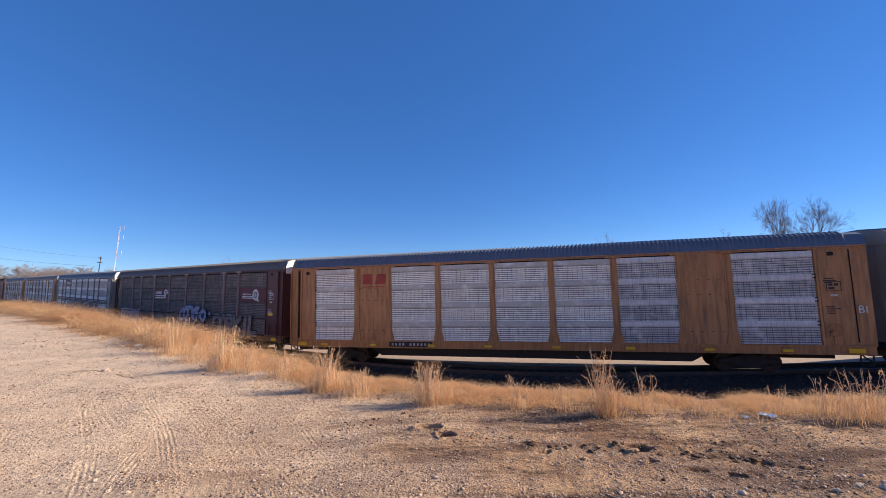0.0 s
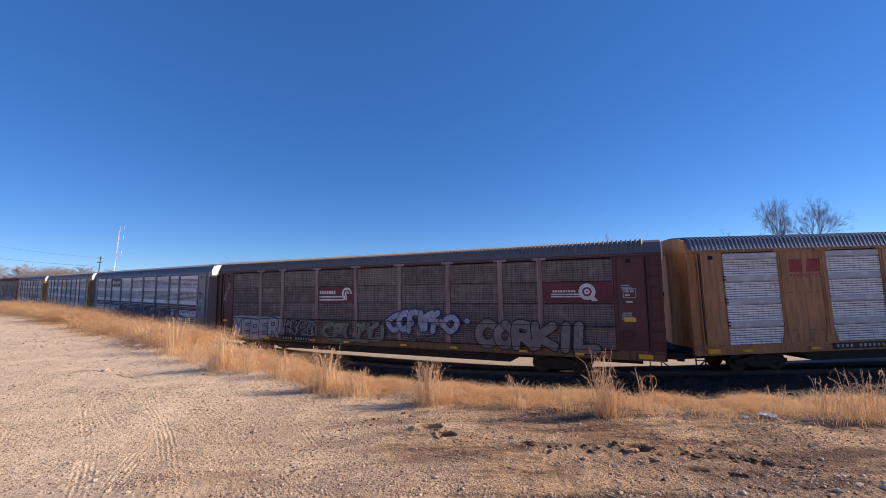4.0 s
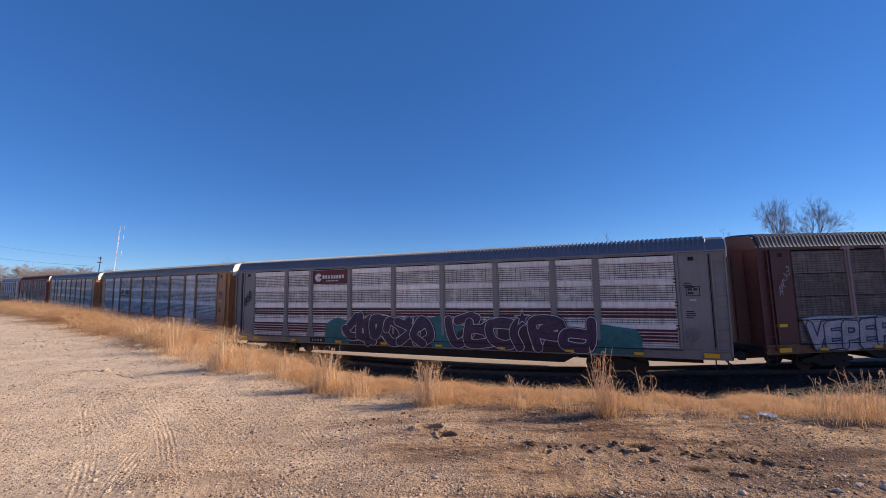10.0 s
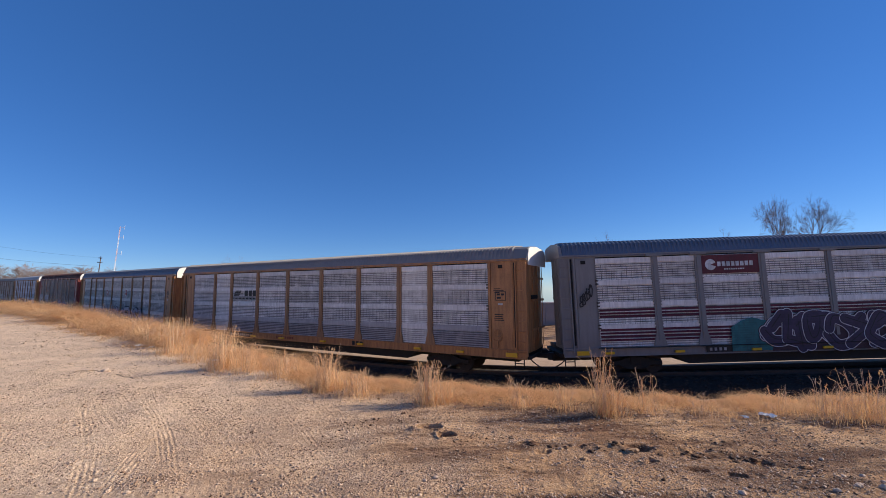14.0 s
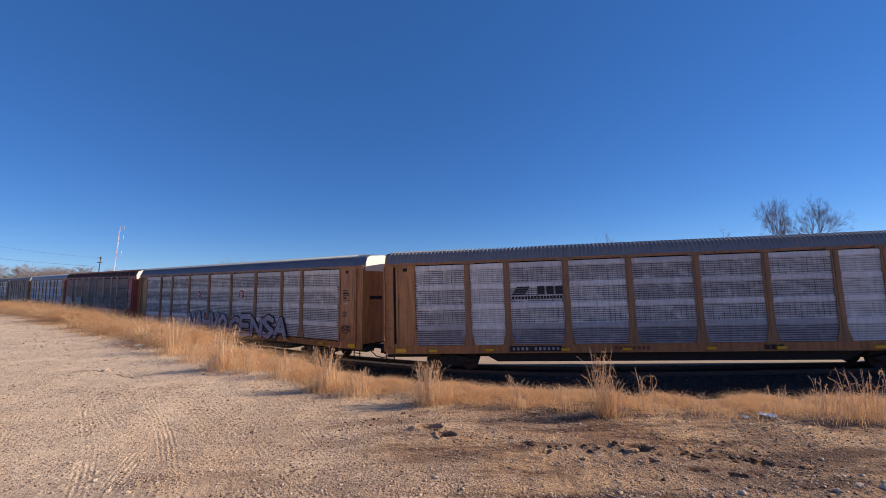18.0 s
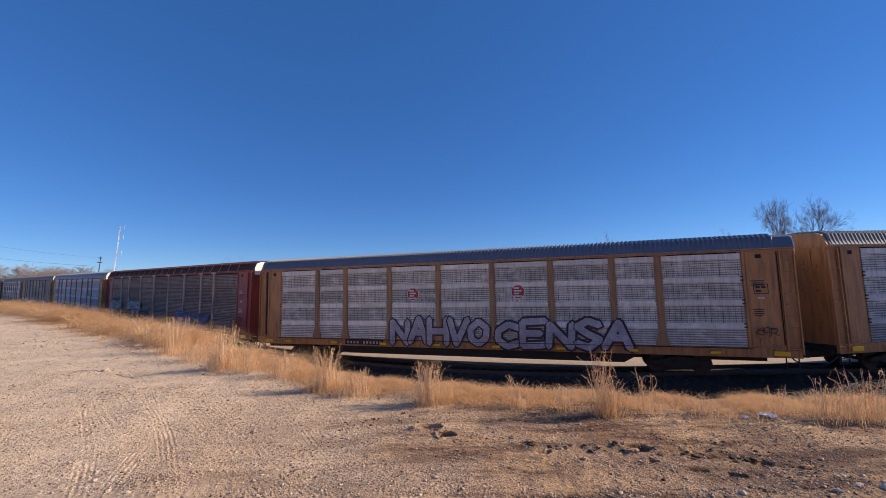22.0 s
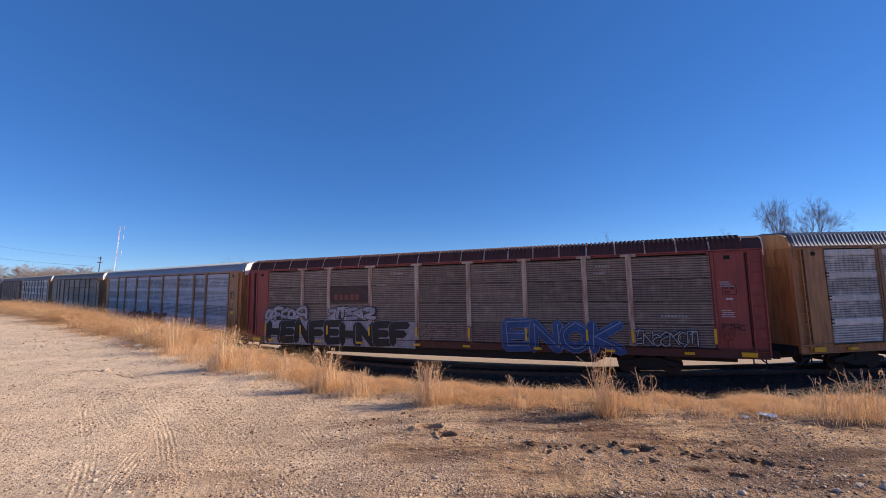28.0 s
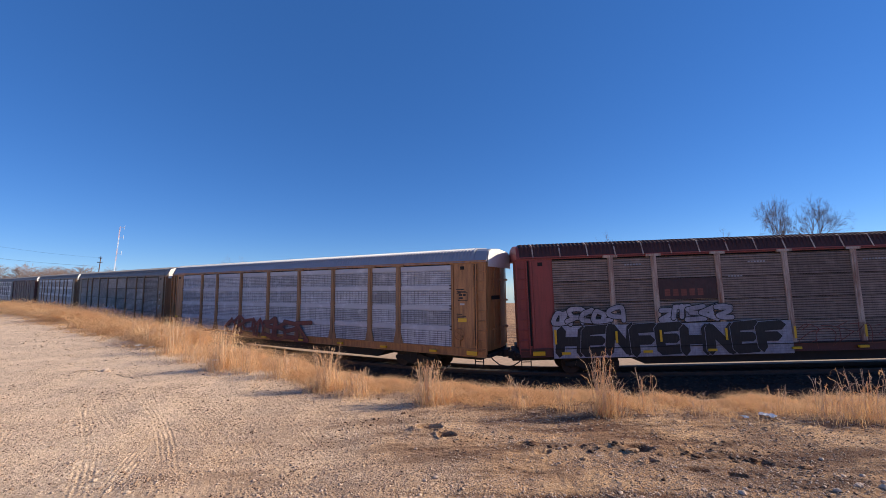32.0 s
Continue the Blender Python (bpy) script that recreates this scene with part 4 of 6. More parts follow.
# ---- bare trees ----
def evergreen(x, y, height, half):
    ob = tagged(new("evergreen_shrub"), "dark green juniper behind the railway line", "shrub")
    ob.location = (x, y, z_at(x, y) - 0.05)
    part("trunk", Shape().tube((0, 0, 0), (0, 0, height * 0.8), 0.09, 0.02, 7).mesh("trunk", BARK), ob)
    r = random.Random(77)
    sh = Shape()
    for k in range(2600):
        t = r.random() ** 0.8
        rad = half * (0.35 + 0.75 * math.sin(math.pi * (0.12 + 0.85 * t))) * (1 - 0.55 * t) * r.uniform(0.55, 1.1)
        a = r.uniform(0, 6.28)
        p = Vector((math.cos(a) * rad, math.sin(a) * rad, 0.15 + t * height * 0.93))
        e = p + Vector((math.cos(a) * 0.10 + r.uniform(-0.08, 0.08), math.sin(a) * 0.10 + r.uniform(-0.08, 0.08), r.uniform(0.06, 0.24)))
        sh.tube(p, e, 0.045, 0.008, 3, False)
    part("foliage", quick_mesh("foliage", sh.v, sh.f, NEEDLES), ob)["kind"] = "stuff"


evergreen(23.1, 40.0, 3.9, 1.2)


def bare_tree(x, y, height, seed, half, share=0.62, label="bare winter tree with fine twigs", z=None, depth=7):
    """Trunk, forking limbs and a fan of twigs; half is the crown's half width, share the trunk's part of the height."""
    r = random.Random(seed)
    trunk, crown = Shape(), Shape()

    def grow(p, d, length, rad, level):
        mid = p + d * length * 0.5 + Vector((r.uniform(-1, 1), r.uniform(-1, 1), 0)) * length * 0.05
        q = p + d * length
        (trunk if level < 2 else crown).tube(p, mid, rad, rad * 0.85, 6 if level < 2 else 3, False)
        (trunk if level < 2 else crown).tube(mid, q, rad * 0.85, rad * 0.7, 6 if level < 2 else 3, False)
        if level >= depth:
            return
        kids = 7 if level == 0 else r.choice((2, 3, 3)) + (1 if level in (4, 5) else 0)
        for k in range(kids):
            a = r.uniform(0.15, 0.8) if level == 0 else r.uniform(0.12, 0.5) if k == 0 else r.uniform(0.35, 0.85)
            axis = d.orthogonal().normalized()
            axis.rotate(Matrix.Rotation(r.uniform(0, 6.28) if level else k * 0.8976 + r.uniform(-0.3, 0.3), 3, d))
            nd = d.copy()
            nd.rotate(Matrix.Rotation(a, 3, axis))
            nd = (nd + Vector((0, 0, 0.10))).normalized()
            start = q if k == 0 else p.lerp(q, r.uniform(0.82, 1.0) if level == 0 else r.uniform(0.5, 1.0))
            ln = height * 0.13 * r.uniform(0.8, 1.2) if level == 0 else length * r.uniform(0.55, 0.85)
            grow(start, nd, ln, max(rad * r.uniform(0.42, 0.6), 0.004), level + 1)

    grow(Vector((0, 0, 0)), Vector((r.uniform(-0.03, 0.03), r.uniform(-0.03, 0.03), 1)).normalized(), height * share, height * 0.010, 0)
    top = max(v[2] for v in crown.v)
    wide = sorted(abs(v[0]) for v in crown.v)[int(len(crown.v) * 0.995)]
    k, w = height / top, half / wide
    ob = tagged(new("bare_tree"), label, "tree", "bare trees behind the railway")
    ob.location = (x, y, z_at(x, y) - 0.05 if z is None else z)
    for nm, sh, mt in (("trunk", trunk, BARK), ("crown", crown, TWIG)):
        part(nm, quick_mesh(nm, [(a * w, b * w, c * k) for a, b, c in sh.v], sh.f, mt), ob)
    return ob


for row in TREES:
    bare_tree(*row, depth=7 if row[2] > 12 and row[1] < 50 else 5)

# ---- far things: wall, building, poles, mast, wires, woods ----
def utility_pole(x, y, top, arms, label, z=None, lean=0.0):
    base = z_at(x, y) if z is None else z
    ob = thing("utility_pole", label, "utility pole", "utility poles", Matrix.Translation((x, y, base)) @ Matrix.Rotation(lean, 4, "Y"))
    hgt = top - base
    part("pole", Shape().tube((0, 0, -0.3), (0, 0, hgt), 0.15, 0.10, 10).mesh("pole", POLE_WOOD), ob)
    for dz, half in arms:
        part("crossarm", Shape().box(-half, half, -0.16, -0.05, hgt - dz - 0.06, hgt - dz + 0.06).mesh("crossarm", POLE_WOOD, 0.01), ob)
        for k in (-0.92, -0.45, 0.45, 0.92):
            part("insulator", Shape().tube((half * k, -0.1, hgt - dz + 0.06), (half * k, -0.1, hgt - dz + 0.24), 0.05, 0.035, 6).mesh("insulator", HOSE), ob)
    return ob


utility_pole(19.67, 38.0, 7.4, ((0.15, 0.35), (0.4, 0.45), (0.95, 0.95)), "old timber utility pole with crossarms behind the train", lean=0.02)
utility_pole(-93.8, 110.0, 14.2, ((0.5, 0.45), (1.7, 0.7)), "distant leaning timber utility pole with short crossarms", lean=0.07)


def wire(pts, sag, rad):
    """A sagging wire between points."""
    sh = Shape()
    for a, b in zip(pts, pts[1:]):
        a, b = Vector(a), Vector(b)
        last = a
        for i in range(1, 17):
            t = i / 16
            p = a.lerp(b, t) - Vector((0, 0, sag * 4 * t * (1 - t)))
            sh.tube(last, p, rad, rad, 4, False)
            last = p
    return tagged(new("power_line", sh.mesh("power_line", HOSE)), "thin dark overhead power line from pole to pole", "power line", "power lines")


wire(((-130, 112, 15.2), (-93.8, 110, 11.5)), 0.35, 0.022)
wire(((-130, 112, 18.8), (-93.8, 110, 13.9)), 0.5, 0.014)
wire(((19.9, 38, 7.2), (60, 40, 7.4)), 0.5, 0.015)

mast = thing("radio_mast", "slender lattice radio mast in faded red and white", "radio mast", "", Matrix.Translation((-114.2, 140, -0.5)) @ Matrix.Rotation(0.07, 4, "Y"))
MH = 28.0
for i in range(7):
    sh = Shape()
    z0, z1 = MH * i / 7, MH * (i + 1) / 7
    c = [(0.14 * math.cos(a), 0.14 * math.sin(a)) for a in (0.3, 2.4, 4.5)]
    for j in range(3):
        sh.tube((*c[j], z0), (*c[j], z1), 0.035, 0.035, 4)
        for q in range(5):
            za, zb = z0 + (z1 - z0) * q / 5, z0 + (z1 - z0) * (q + 1) / 5
            sh.tube((*c[j], za), (*c[(j + 1) % 3], zb), 0.02, 0.02, 3, False)
    part("mast_section", sh.mesh("mast_section", MAST_RED if i % 2 == 0 else MAST_WHITE), mast)
for z in (27.5, 24.0, 18.5):
    part("antenna", Shape().tube((0, 0, z), (1.6, 0, z + 0.2), 0.04, 0.04, 4).tube((1.6, 0, z - 0.5), (1.6, 0, z + 0.9), 0.05, 0.05, 4).mesh("antenna", MAST_WHITE), mast)

wall = tagged(thing("concrete_wall", "long grey concrete wall with a pale coping", "wall", "", Matrix.Translation((8.5, 46.7, -0.45)) @ Matrix.Rotation(-0.03, 4, "Z")))
for k in range(10):
    part("wall_panel", Shape().box(k * 3.0, k * 3.0 + 2.97, 0, 0.2, 0, 2.54).mesh("wall_panel", CONCRETE, 0.02), wall)
part("coping", Shape().box(-0.05, 30.05, -0.06, 0.26, 2.54, 2.66).mesh("coping", WHITE_WALL, 0.015), wall)
shed = thing("white_shed", "low white building with a flat grey roof", "building", "", Matrix.Translation((17.0, 52.0, -1.3)))
part("wall", Shape().box(0, 9, 0, 6, 0, 3.4).mesh("wall", WHITE_WALL, 0.03), shed)
part("roof", Shape().box(-0.3, 9.3, -0.3, 6.3, 3.4, 3.62).mesh("roof", CONCRETE, 0.03), shed)
part("door", Shape().box(3.2, 4.2, -0.06, -0.005, 0, 2.1).mesh("door", GREY, 0.02), shed)
hut = thing("concrete_hut", "grey rendered hut among bare shrubs", "building", "", Matrix.Translation((27.3, 43.0, -0.45)) @ Matrix.Rotation(-0.3, 4, "Z"))
part("wall", Shape().box(-2.2, 2.2, 0, 3, 0, 3.5).mesh("wall", CONCRETE, 0.04), hut)
part("roof", Shape().box(-2.35, 2.35, -0.15, 3.15, 3.5, 3.68).mesh("roof", CONCRETE, 0.03), hut)

# thicket behind the line, hiding the foot of the wall
sh = Shape()
wr = random.Random(12)
for k in range(165):
    bx, by = wr.uniform(17.5, 52), wr.uniform(42.5, 45.8)
    hh = wr.uniform(2.6, 4.3) * (0.8 + 0.35 * math.sin(bx * 0.7) * math.sin(bx * 0.23 + 1))
    for q in range(26):
        a, t = wr.uniform(0, 6.28), wr.uniform(0, 0.45)
        p = Vector((bx + math.cos(a) * 0.25, by + math.sin(a) * 0.25, -0.55 + hh * t))
        ln = hh * wr.uniform(0.3, 0.65)
        e = p + Vector((math.cos(a) * ln * 0.5, math.sin(a) * ln * 0.4, ln * wr.uniform(0.5, 1.0)))
        sh.tube(p, e, 0.028, 0.014, 3, False)
        for w in range(3):
            b = p.lerp(e, wr.uniform(0.35, 0.9))
            sh.tube(b, b + Vector((wr.uniform(-0.5, 0.5), wr.uniform(-0.4, 0.4), wr.uniform(0.1, 0.6))), 0.014, 0.007, 3, False)
tagged(new("bare_thicket", quick_mesh("bare_thicket", sh.v, sh.f, SCRUB)), "dark leafless scrub behind the railway line", "scrub", kind="stuff")

# distant bare woods at the left horizon
sh = Shape()
wr = random.Random(31)
for k in range(430):
    bx = wr.uniform(-205, -122)
    by = wr.uniform(140, 175)
    hh = wr.uniform(11.5, 16.0) * (1.0 if -158 < bx < -132 else 0.78)
    sh.tube((bx, by, -1), (bx + wr.uniform(-0.3, 0.3), by, hh * 0.5), 0.16, 0.1, 4, False)
    for q in range(54):
        a, z0 = wr.uniform(0, 6.28), hh * wr.uniform(0.3, 0.86)
        ln = hh * wr.uniform(0.10, 0.24) * (1.15 - 0.6 * z0 / hh)
        p = Vector((bx, by, z0))
        e = p + Vector((math.cos(a) * ln, math.sin(a) * ln, ln * wr.uniform(0.3, 0.9)))
        sh.tube(p, e, 0.04, 0.03, 3, False)
        for w in range(3):
            e2 = e + Vector((wr.uniform(-0.9, 0.9), wr.uniform(-0.9, 0.9), wr.uniform(-0.1, 0.7)))
            sh.tube(p.lerp(e, 0.7), e2, 0.03, 0.02, 3, False)
tagged(new("bare_woods", quick_mesh("bare_woods", sh.v, sh.f, HAZY_TWIG)), "distant leafless brown woods at the horizon", "woods", kind="stuff")

# ---- train cars ----
BAYS = ((1.69, 4.14, "w"), (4.40, 6.06, "n"), (6.32, 8.86, "m"), (9.12, 11.75, "m"), (12.01, 14.68, "m"), (14.94, 17.57, "m"), (17.83, 20.36, "m"), (20.62, 22.28, "n"), (22.54, 25.54, "w"))
MIDX = 13.2
Z0, ROW = 1.26, 0.962
SIDE = -WIDE   # near side of a car


def corrugated(width, ribs, height, band, depth=0.022):
    """A ribbed sheet, bottom at z 0, outer face at y 0; a smooth band may close its top."""
    vs, fs = [], []
    prof = []
    hh = (height - band) / ribs
    for i in range(ribs):
        z = i * hh
        prof += [(z, 0.0), (z + hh * 0.55, 0.0), (z + hh * 0.68, depth), (z + hh * 0.9, depth)]
    prof.append((height - band, 0.0))
    if band:
        prof += [(height - band + 0.012, -0.018), (height - 0.012, -0.018), (height, 0.0)]
    for z, y in prof:
        vs += [(0, y, z), (width, y, z)]
    n = len(prof)
    fs += [(2 * i, 2 * i + 1, 2 * i + 3, 2 * i + 2) for i in range(n - 1)]
    k = len(vs)
    vs += [(0, 0.045, 0), (width, 0.045, 0), (width, 0.045, height), (0, 0.045, height)]
    fs += [(k + 1, k, k + 3, k + 2), (k, k + 1, 1, 0), (2 * n - 2, 2 * n - 1, k + 2, k + 3)]
    return quick_mesh("panel", vs, fs, None)


SHEETS = {}
for i, (a, b, key) in enumerate(BAYS):
    for kind, ribs, band in (("banded", 7, 0.24), ("full", 9, 0.0)):
        if (i, kind) not in SHEETS:
            SHEETS[i, kind] = corrugated(b - a + 0.06, ribs, ROW - (0.03 if kind == "full" else 0.008), band)


def post_mesh(w):
    """A side post with a flared foot and a cap plate."""
    sh = Shape()
    h = 5.14 - 1.22
    sh.prism([(-w - 0.14, 0), (w + 0.14, 0), (w + 0.12, 0.16), (w, 0.62), (w, h), (-w, h), (-w, 0.62), (-w - 0.12, 0.16)], -0.055, 0.0)
    sh.prism([(-w * 0.45, 0.3), (w * 0.45, 0.3), (w * 0.45, h - 0.05), (-w * 0.45, h - 0.05)], -0.085, -0.055)
    sh.box(-w - 0.22, w + 0.22, -0.11, 0.0, h - 0.02, h + 0.07)
    for q in (1, 2, 3):
        for sg in (-1, 1):
            for dz in (-0.07, 0.05):
                sh.box(sg * w - 0.05, sg * w + 0.05, -0.05, -0.005, 0.04 + q * ROW + dz, 0.04 + q * ROW + dz + 0.045)
    return sh.mesh("post")


POST = post_mesh(0.145)
POST_STRAIGHT = Shape().box(-0.115, 0.115, -0.06, 0.0, 0.02, 3.92).box(-0.05, 0.05, -0.085, -0.06, 0.3, 3.85).box(-0.32, 0.32, -0.09, 0.0, 3.90, 4.01).mesh("post")
SILL = Shape().prism([(-0.05, 0.86), (0.10, 0.86), (0.10, 1.24), (-0.05, 1.24), (-0.05, 1.19), (0.0, 1.19), (0.0, 0.90), (-0.05, 0.90)], -13.15, 14.2, "x").mesh("side_sill")
PLATE = Shape().prism([(-0.02, 5.15), (0.12, 5.15), (0.12, 5.27), (-0.06, 5.27), (-0.06, 5.22), (-0.02, 5.22)], -13.15, 14.25, "x").mesh("top_plate")
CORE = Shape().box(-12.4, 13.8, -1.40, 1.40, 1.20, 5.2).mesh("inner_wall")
DECK = Shape().box(-13.1, 14.1, -1.42, 1.42, 1.02, 1.2).mesh("underframe")
SPINE = Shape().box(-13.4, 13.4, -0.33, 0.33, 0.55, 1.016).mesh("centre_sill")
BELLY = Shape().prism([(-8.5, 0.95), (8.5, 0.95), (7.6, 0.435), (-7.6, 0.435)], -1.2, 1.2).mesh("belly_pan")


def roof_mesh(start, length, pitch):
    """A ridged sheet roof; ribs run across it."""
    prof = [(-1.58, 5.20), (-1.47, 5.46), (-1.34, 5.73), (-1.05, 5.84), (0, 5.92), (1.05, 5.84), (1.34, 5.73), (1.47, 5.46), (1.58, 5.20)]
    vs, fs = [], []
    n = len(prof)
    count = int(length / pitch)
    xs = []
    for i in range(count):
        x = start + i * pitch
        xs += [(x, 0), (x + pitch * 0.45, 0), (x + pitch * 0.58, 1), (x + pitch * 0.87, 1)]
    xs.append((start + length, 0))
    for x, up in xs:
        for j, (y, z) in enumerate(prof):
            k = 0.075 * up * (0.0 if j in (0, n - 1) else 0.25 if j in (1, n - 2) else 1)
            dy, dz = (y / 1.6, 0.75 if abs(y) < 1.3 else 0.25)
            vs.append((x, y + dy * k, z + dz * k))
    for i in range(len(xs) - 1):
        fs += [(i * n + j, (i + 1) * n + j, (i + 1) * n + j + 1, i * n + j + 1) for j in range(n - 1)]
    return quick_mesh("roof", vs, fs, None)


ROOF = roof_mesh(-12.99, 26.63, 0.19)


def cap_mesh():
    """The smooth hood over one end of the roof, to be mirrored for the other."""
    prof = [(-1.56, 5.20), (-1.45, 5.46), (-1.32, 5.72), (-1.03, 5.83), (0, 5.91), (1.03, 5.83), (1.32, 5.72), (1.45, 5.46), (1.56, 5.20)]
    sh = Shape()
    sh.prism([(y, z) for y, z in prof], 13.64, 14.28, "x")
    return sh


END_PLATE = Shape().prism([(-1.42, 4.98), (-1.44, 5.40), (-1.30, 5.70), (-1.02, 5.80), (0, 5.88), (1.02, 5.80), (1.30, 5.70), (1.44, 5.40), (1.42, 4.98)], 14.305, 14.345, "x").mesh("end_plate")
CAP_R = cap_mesh().mesh("roof_end")
CAP_L = Shape().add([(-13.0 if a < 14 else -13.14, b, c) for a, b, c in cap_mesh().v], [tuple(reversed(f)) for f in cap_mesh().f]).mesh("roof_end")


def end_sheet(a, b):
    """The plain side sheet at a car's end, with its door frame."""
    sh = Shape().box(a, b, SIDE + 0.02, SIDE + 0.07, 1.24, 5.15)
    w = b - a
    sh.box(a + 0.02, a + 0.11, SIDE - 0.035, SIDE + 0.02, 1.24, 5.15)
    sh.prism([(a + 0.14, 1.4), (b - 0.12, 1.4), (b - 0.1, 1.95), (b - 0.04, 2.05), (b - 0.04, 5.08), (a + 0.14, 5.08)], SIDE - 0.005, SIDE + 0.02)
    return sh


def ladder_mesh(x0, x1):
    sh = Shape().box(x0, x0 + 0.05, SIDE - 0.07, SIDE + 0.03, 1.0, 5.1).box(x1 - 0.05, x1, SIDE - 0.07, SIDE + 0.03, 1.0, 5.1)
    for k in range(9):
        z = 1.15 + k * 0.45
        sh.tube((x0, SIDE - 0.05, z), (x1, SIDE - 0.05, z), 0.018, 0.018, 6)
    return sh


def corner_mesh(sign):
    """The rounded corner and the end doors of one end."""
    sh = Shape()
    out = [(13.65, SIDE + 0.04), (14.20, SIDE + 0.04), (14.26, SIDE + 0.09), (14.28, SIDE + 0.3), (14.30, 0.0), (14.20, -SIDE - 0.55), (14.04, -SIDE - 0.22), (13.85, -SIDE - 0.04), (13.65, -SIDE - 0.04)]
    if sign < 0:
        out = [(-12.2, SIDE + 0.05), (-13.08, SIDE + 0.05), (-13.12, 0.1), (-12.95, 0.8), (-12.7, 1.3), (-12.2, 1.46)]
    sh.prism(out, 1.15, 5.22, "z")
    return sh.mesh("end_door")


CORNER = {1: corner_mesh(1), -1: corner_mesh(-1)}


def seam_meshes(sign):
    """Upright rods and cross bars of the end doors, one by one."""
    x = 14.30 if sign > 0 else -13.11
    a, b = min(x, x + 0.03 * sign), max(x, x + 0.03 * sign)
    out = [Shape().box(a, b, y - 0.025, y + 0.025, 1.3, 5.1).mesh("door_rod") for y in ((-0.02, -0.75, 0.75) if sign > 0 else (-0.02, -0.75))]
    return out + [Shape().box(a, b + 0.004 * sign if sign > 0 else b, -1.0, 1.0 if sign > 0 else 0.08, z - 0.05, z + 0.05).mesh("door_bar") for z in (2.1, 3.4, 4.4)]


DOOR_SLOT = Shape().box(14.30, 14.345, -1.05, -0.12, 3.46, 3.64).mesh("door_slot")
SEAM = {1: seam_meshes(1), -1: seam_meshes(-1)}
SHEET_END = {1: end_sheet(25.60 - MIDX, 26.84 - MIDX).mesh("end_sheet"), -1: end_sheet(0.62 - MIDX, 1.63 - MIDX).mesh("end_sheet")}
LADDER = {1: ladder_mesh(26.92 - MIDX, 27.46 - MIDX).mesh("ladder"), -1: ladder_mesh(0.0 - MIDX, 0.50 - MIDX).mesh("ladder")}
SLOT = {1: Shape().box(26.85 - MIDX, 26.88 - MIDX, SIDE - 0.003, SIDE + 0.03, 1.35, 5.1).mesh("slot"), -1: Shape().box(0.51 - MIDX, 0.60 - MIDX, SIDE - 0.003, SIDE + 0.03, 1.35, 5.1).mesh("slot")}
BACKER = {1: Shape().box(25.5 - MIDX, 27.48 - MIDX, SIDE + 0.031, SIDE + 0.12, 1.2, 5.16).mesh("end_wall"), -1: Shape().box(-0.01 - MIDX, 1.68 - MIDX, SIDE + 0.031, SIDE + 0.12, 1.2, 5.16).mesh("end_wall")}


def wheel_pair():
    sh = Shape()
    for y in (-0.755, 0.755):
        s = 1 if y > 0 else -1
        sh.tube((0, y - 0.065 * s, 0), (0, y + 0.065 * s, 0), 0.42, 0.415, 24)
        sh.tube((0, y - 0.09 * s, 0), (0, y - 0.065 * s, 0), 0.45, 0.45, 24)
        sh.tube((0, y + 0.065 * s, 0), (0, y + 0.12 * s, 0), 0.16, 0.12, 12)
        for q in range(5):
            a = q * 2 * math.pi / 5
            sh.tube((0.27 * math.cos(a), y + 0.06 * s, 0.27 * math.sin(a)), (0.27 * math.cos(a), y + 0.075 * s, 0.27 * math.sin(a)), 0.05, 0.045, 8)
    sh.tube((0, -1.05, 0), (0, 1.05, 0), 0.08, 0.08, 10)
    return sh.mesh("wheelset")


WHEELS = wheel_pair()
FRAME = Shape().prism([(-1.2, 0.38), (-1.2, 0.56), (-0.7, 0.62), (-0.35, 0.74), (0.35, 0.74), (0.7, 0.62), (1.2, 0.56), (1.2, 0.38), (0.75, 0.40), (0.35, 0.22), (-0.35, 0.22), (-0.75, 0.40)], -0.07, 0.07).mesh("side_frame", BLACK, 0.015)
BOLSTER = Shape().box(-0.22, 0.22, -1.1, 1.1, 0.42, 0.78).box(-0.3, 0.3, -0.35, 0.35, 0.72, 0.86).mesh("bogie", BLACK, 0.02)
SPRING = Shape()
for q in (-0.14, 0.0, 0.14):
    SPRING.tube((q, -1.0, 0.24), (q, -1.0, 0.46), 0.055, 0.055, 8)
SPRING = SPRING.mesh("spring", STEEL)
COUPLER = Shape().box(14.0, 14.78, -0.1, 0.1, 0.78, 0.98).prism([(14.73, -0.14), (14.97, -0.16), (15.03, -0.05), (14.88, 0.02), (15.01, 0.1), (14.93, 0.17), (14.73, 0.15)], 0.72, 1.04, "z").box(13.9, 14.3, -1.35, 1.35, 0.86, 1.02).mesh("coupler", BLACK, 0.01)
COUPLER_L = Shape().box(-13.62, -13.0, -0.1, 0.1, 0.78, 0.98).prism([(-13.57, -0.14), (-13.81, -0.16), (-13.87, -0.05), (-13.72, 0.02), (-13.85, 0.1), (-13.77, 0.17), (-13.57, 0.15)], 0.72, 1.04, "z").box(-13.3, -12.9, -1.35, 1.35, 0.86, 1.02).mesh("coupler", BLACK, 0.01)


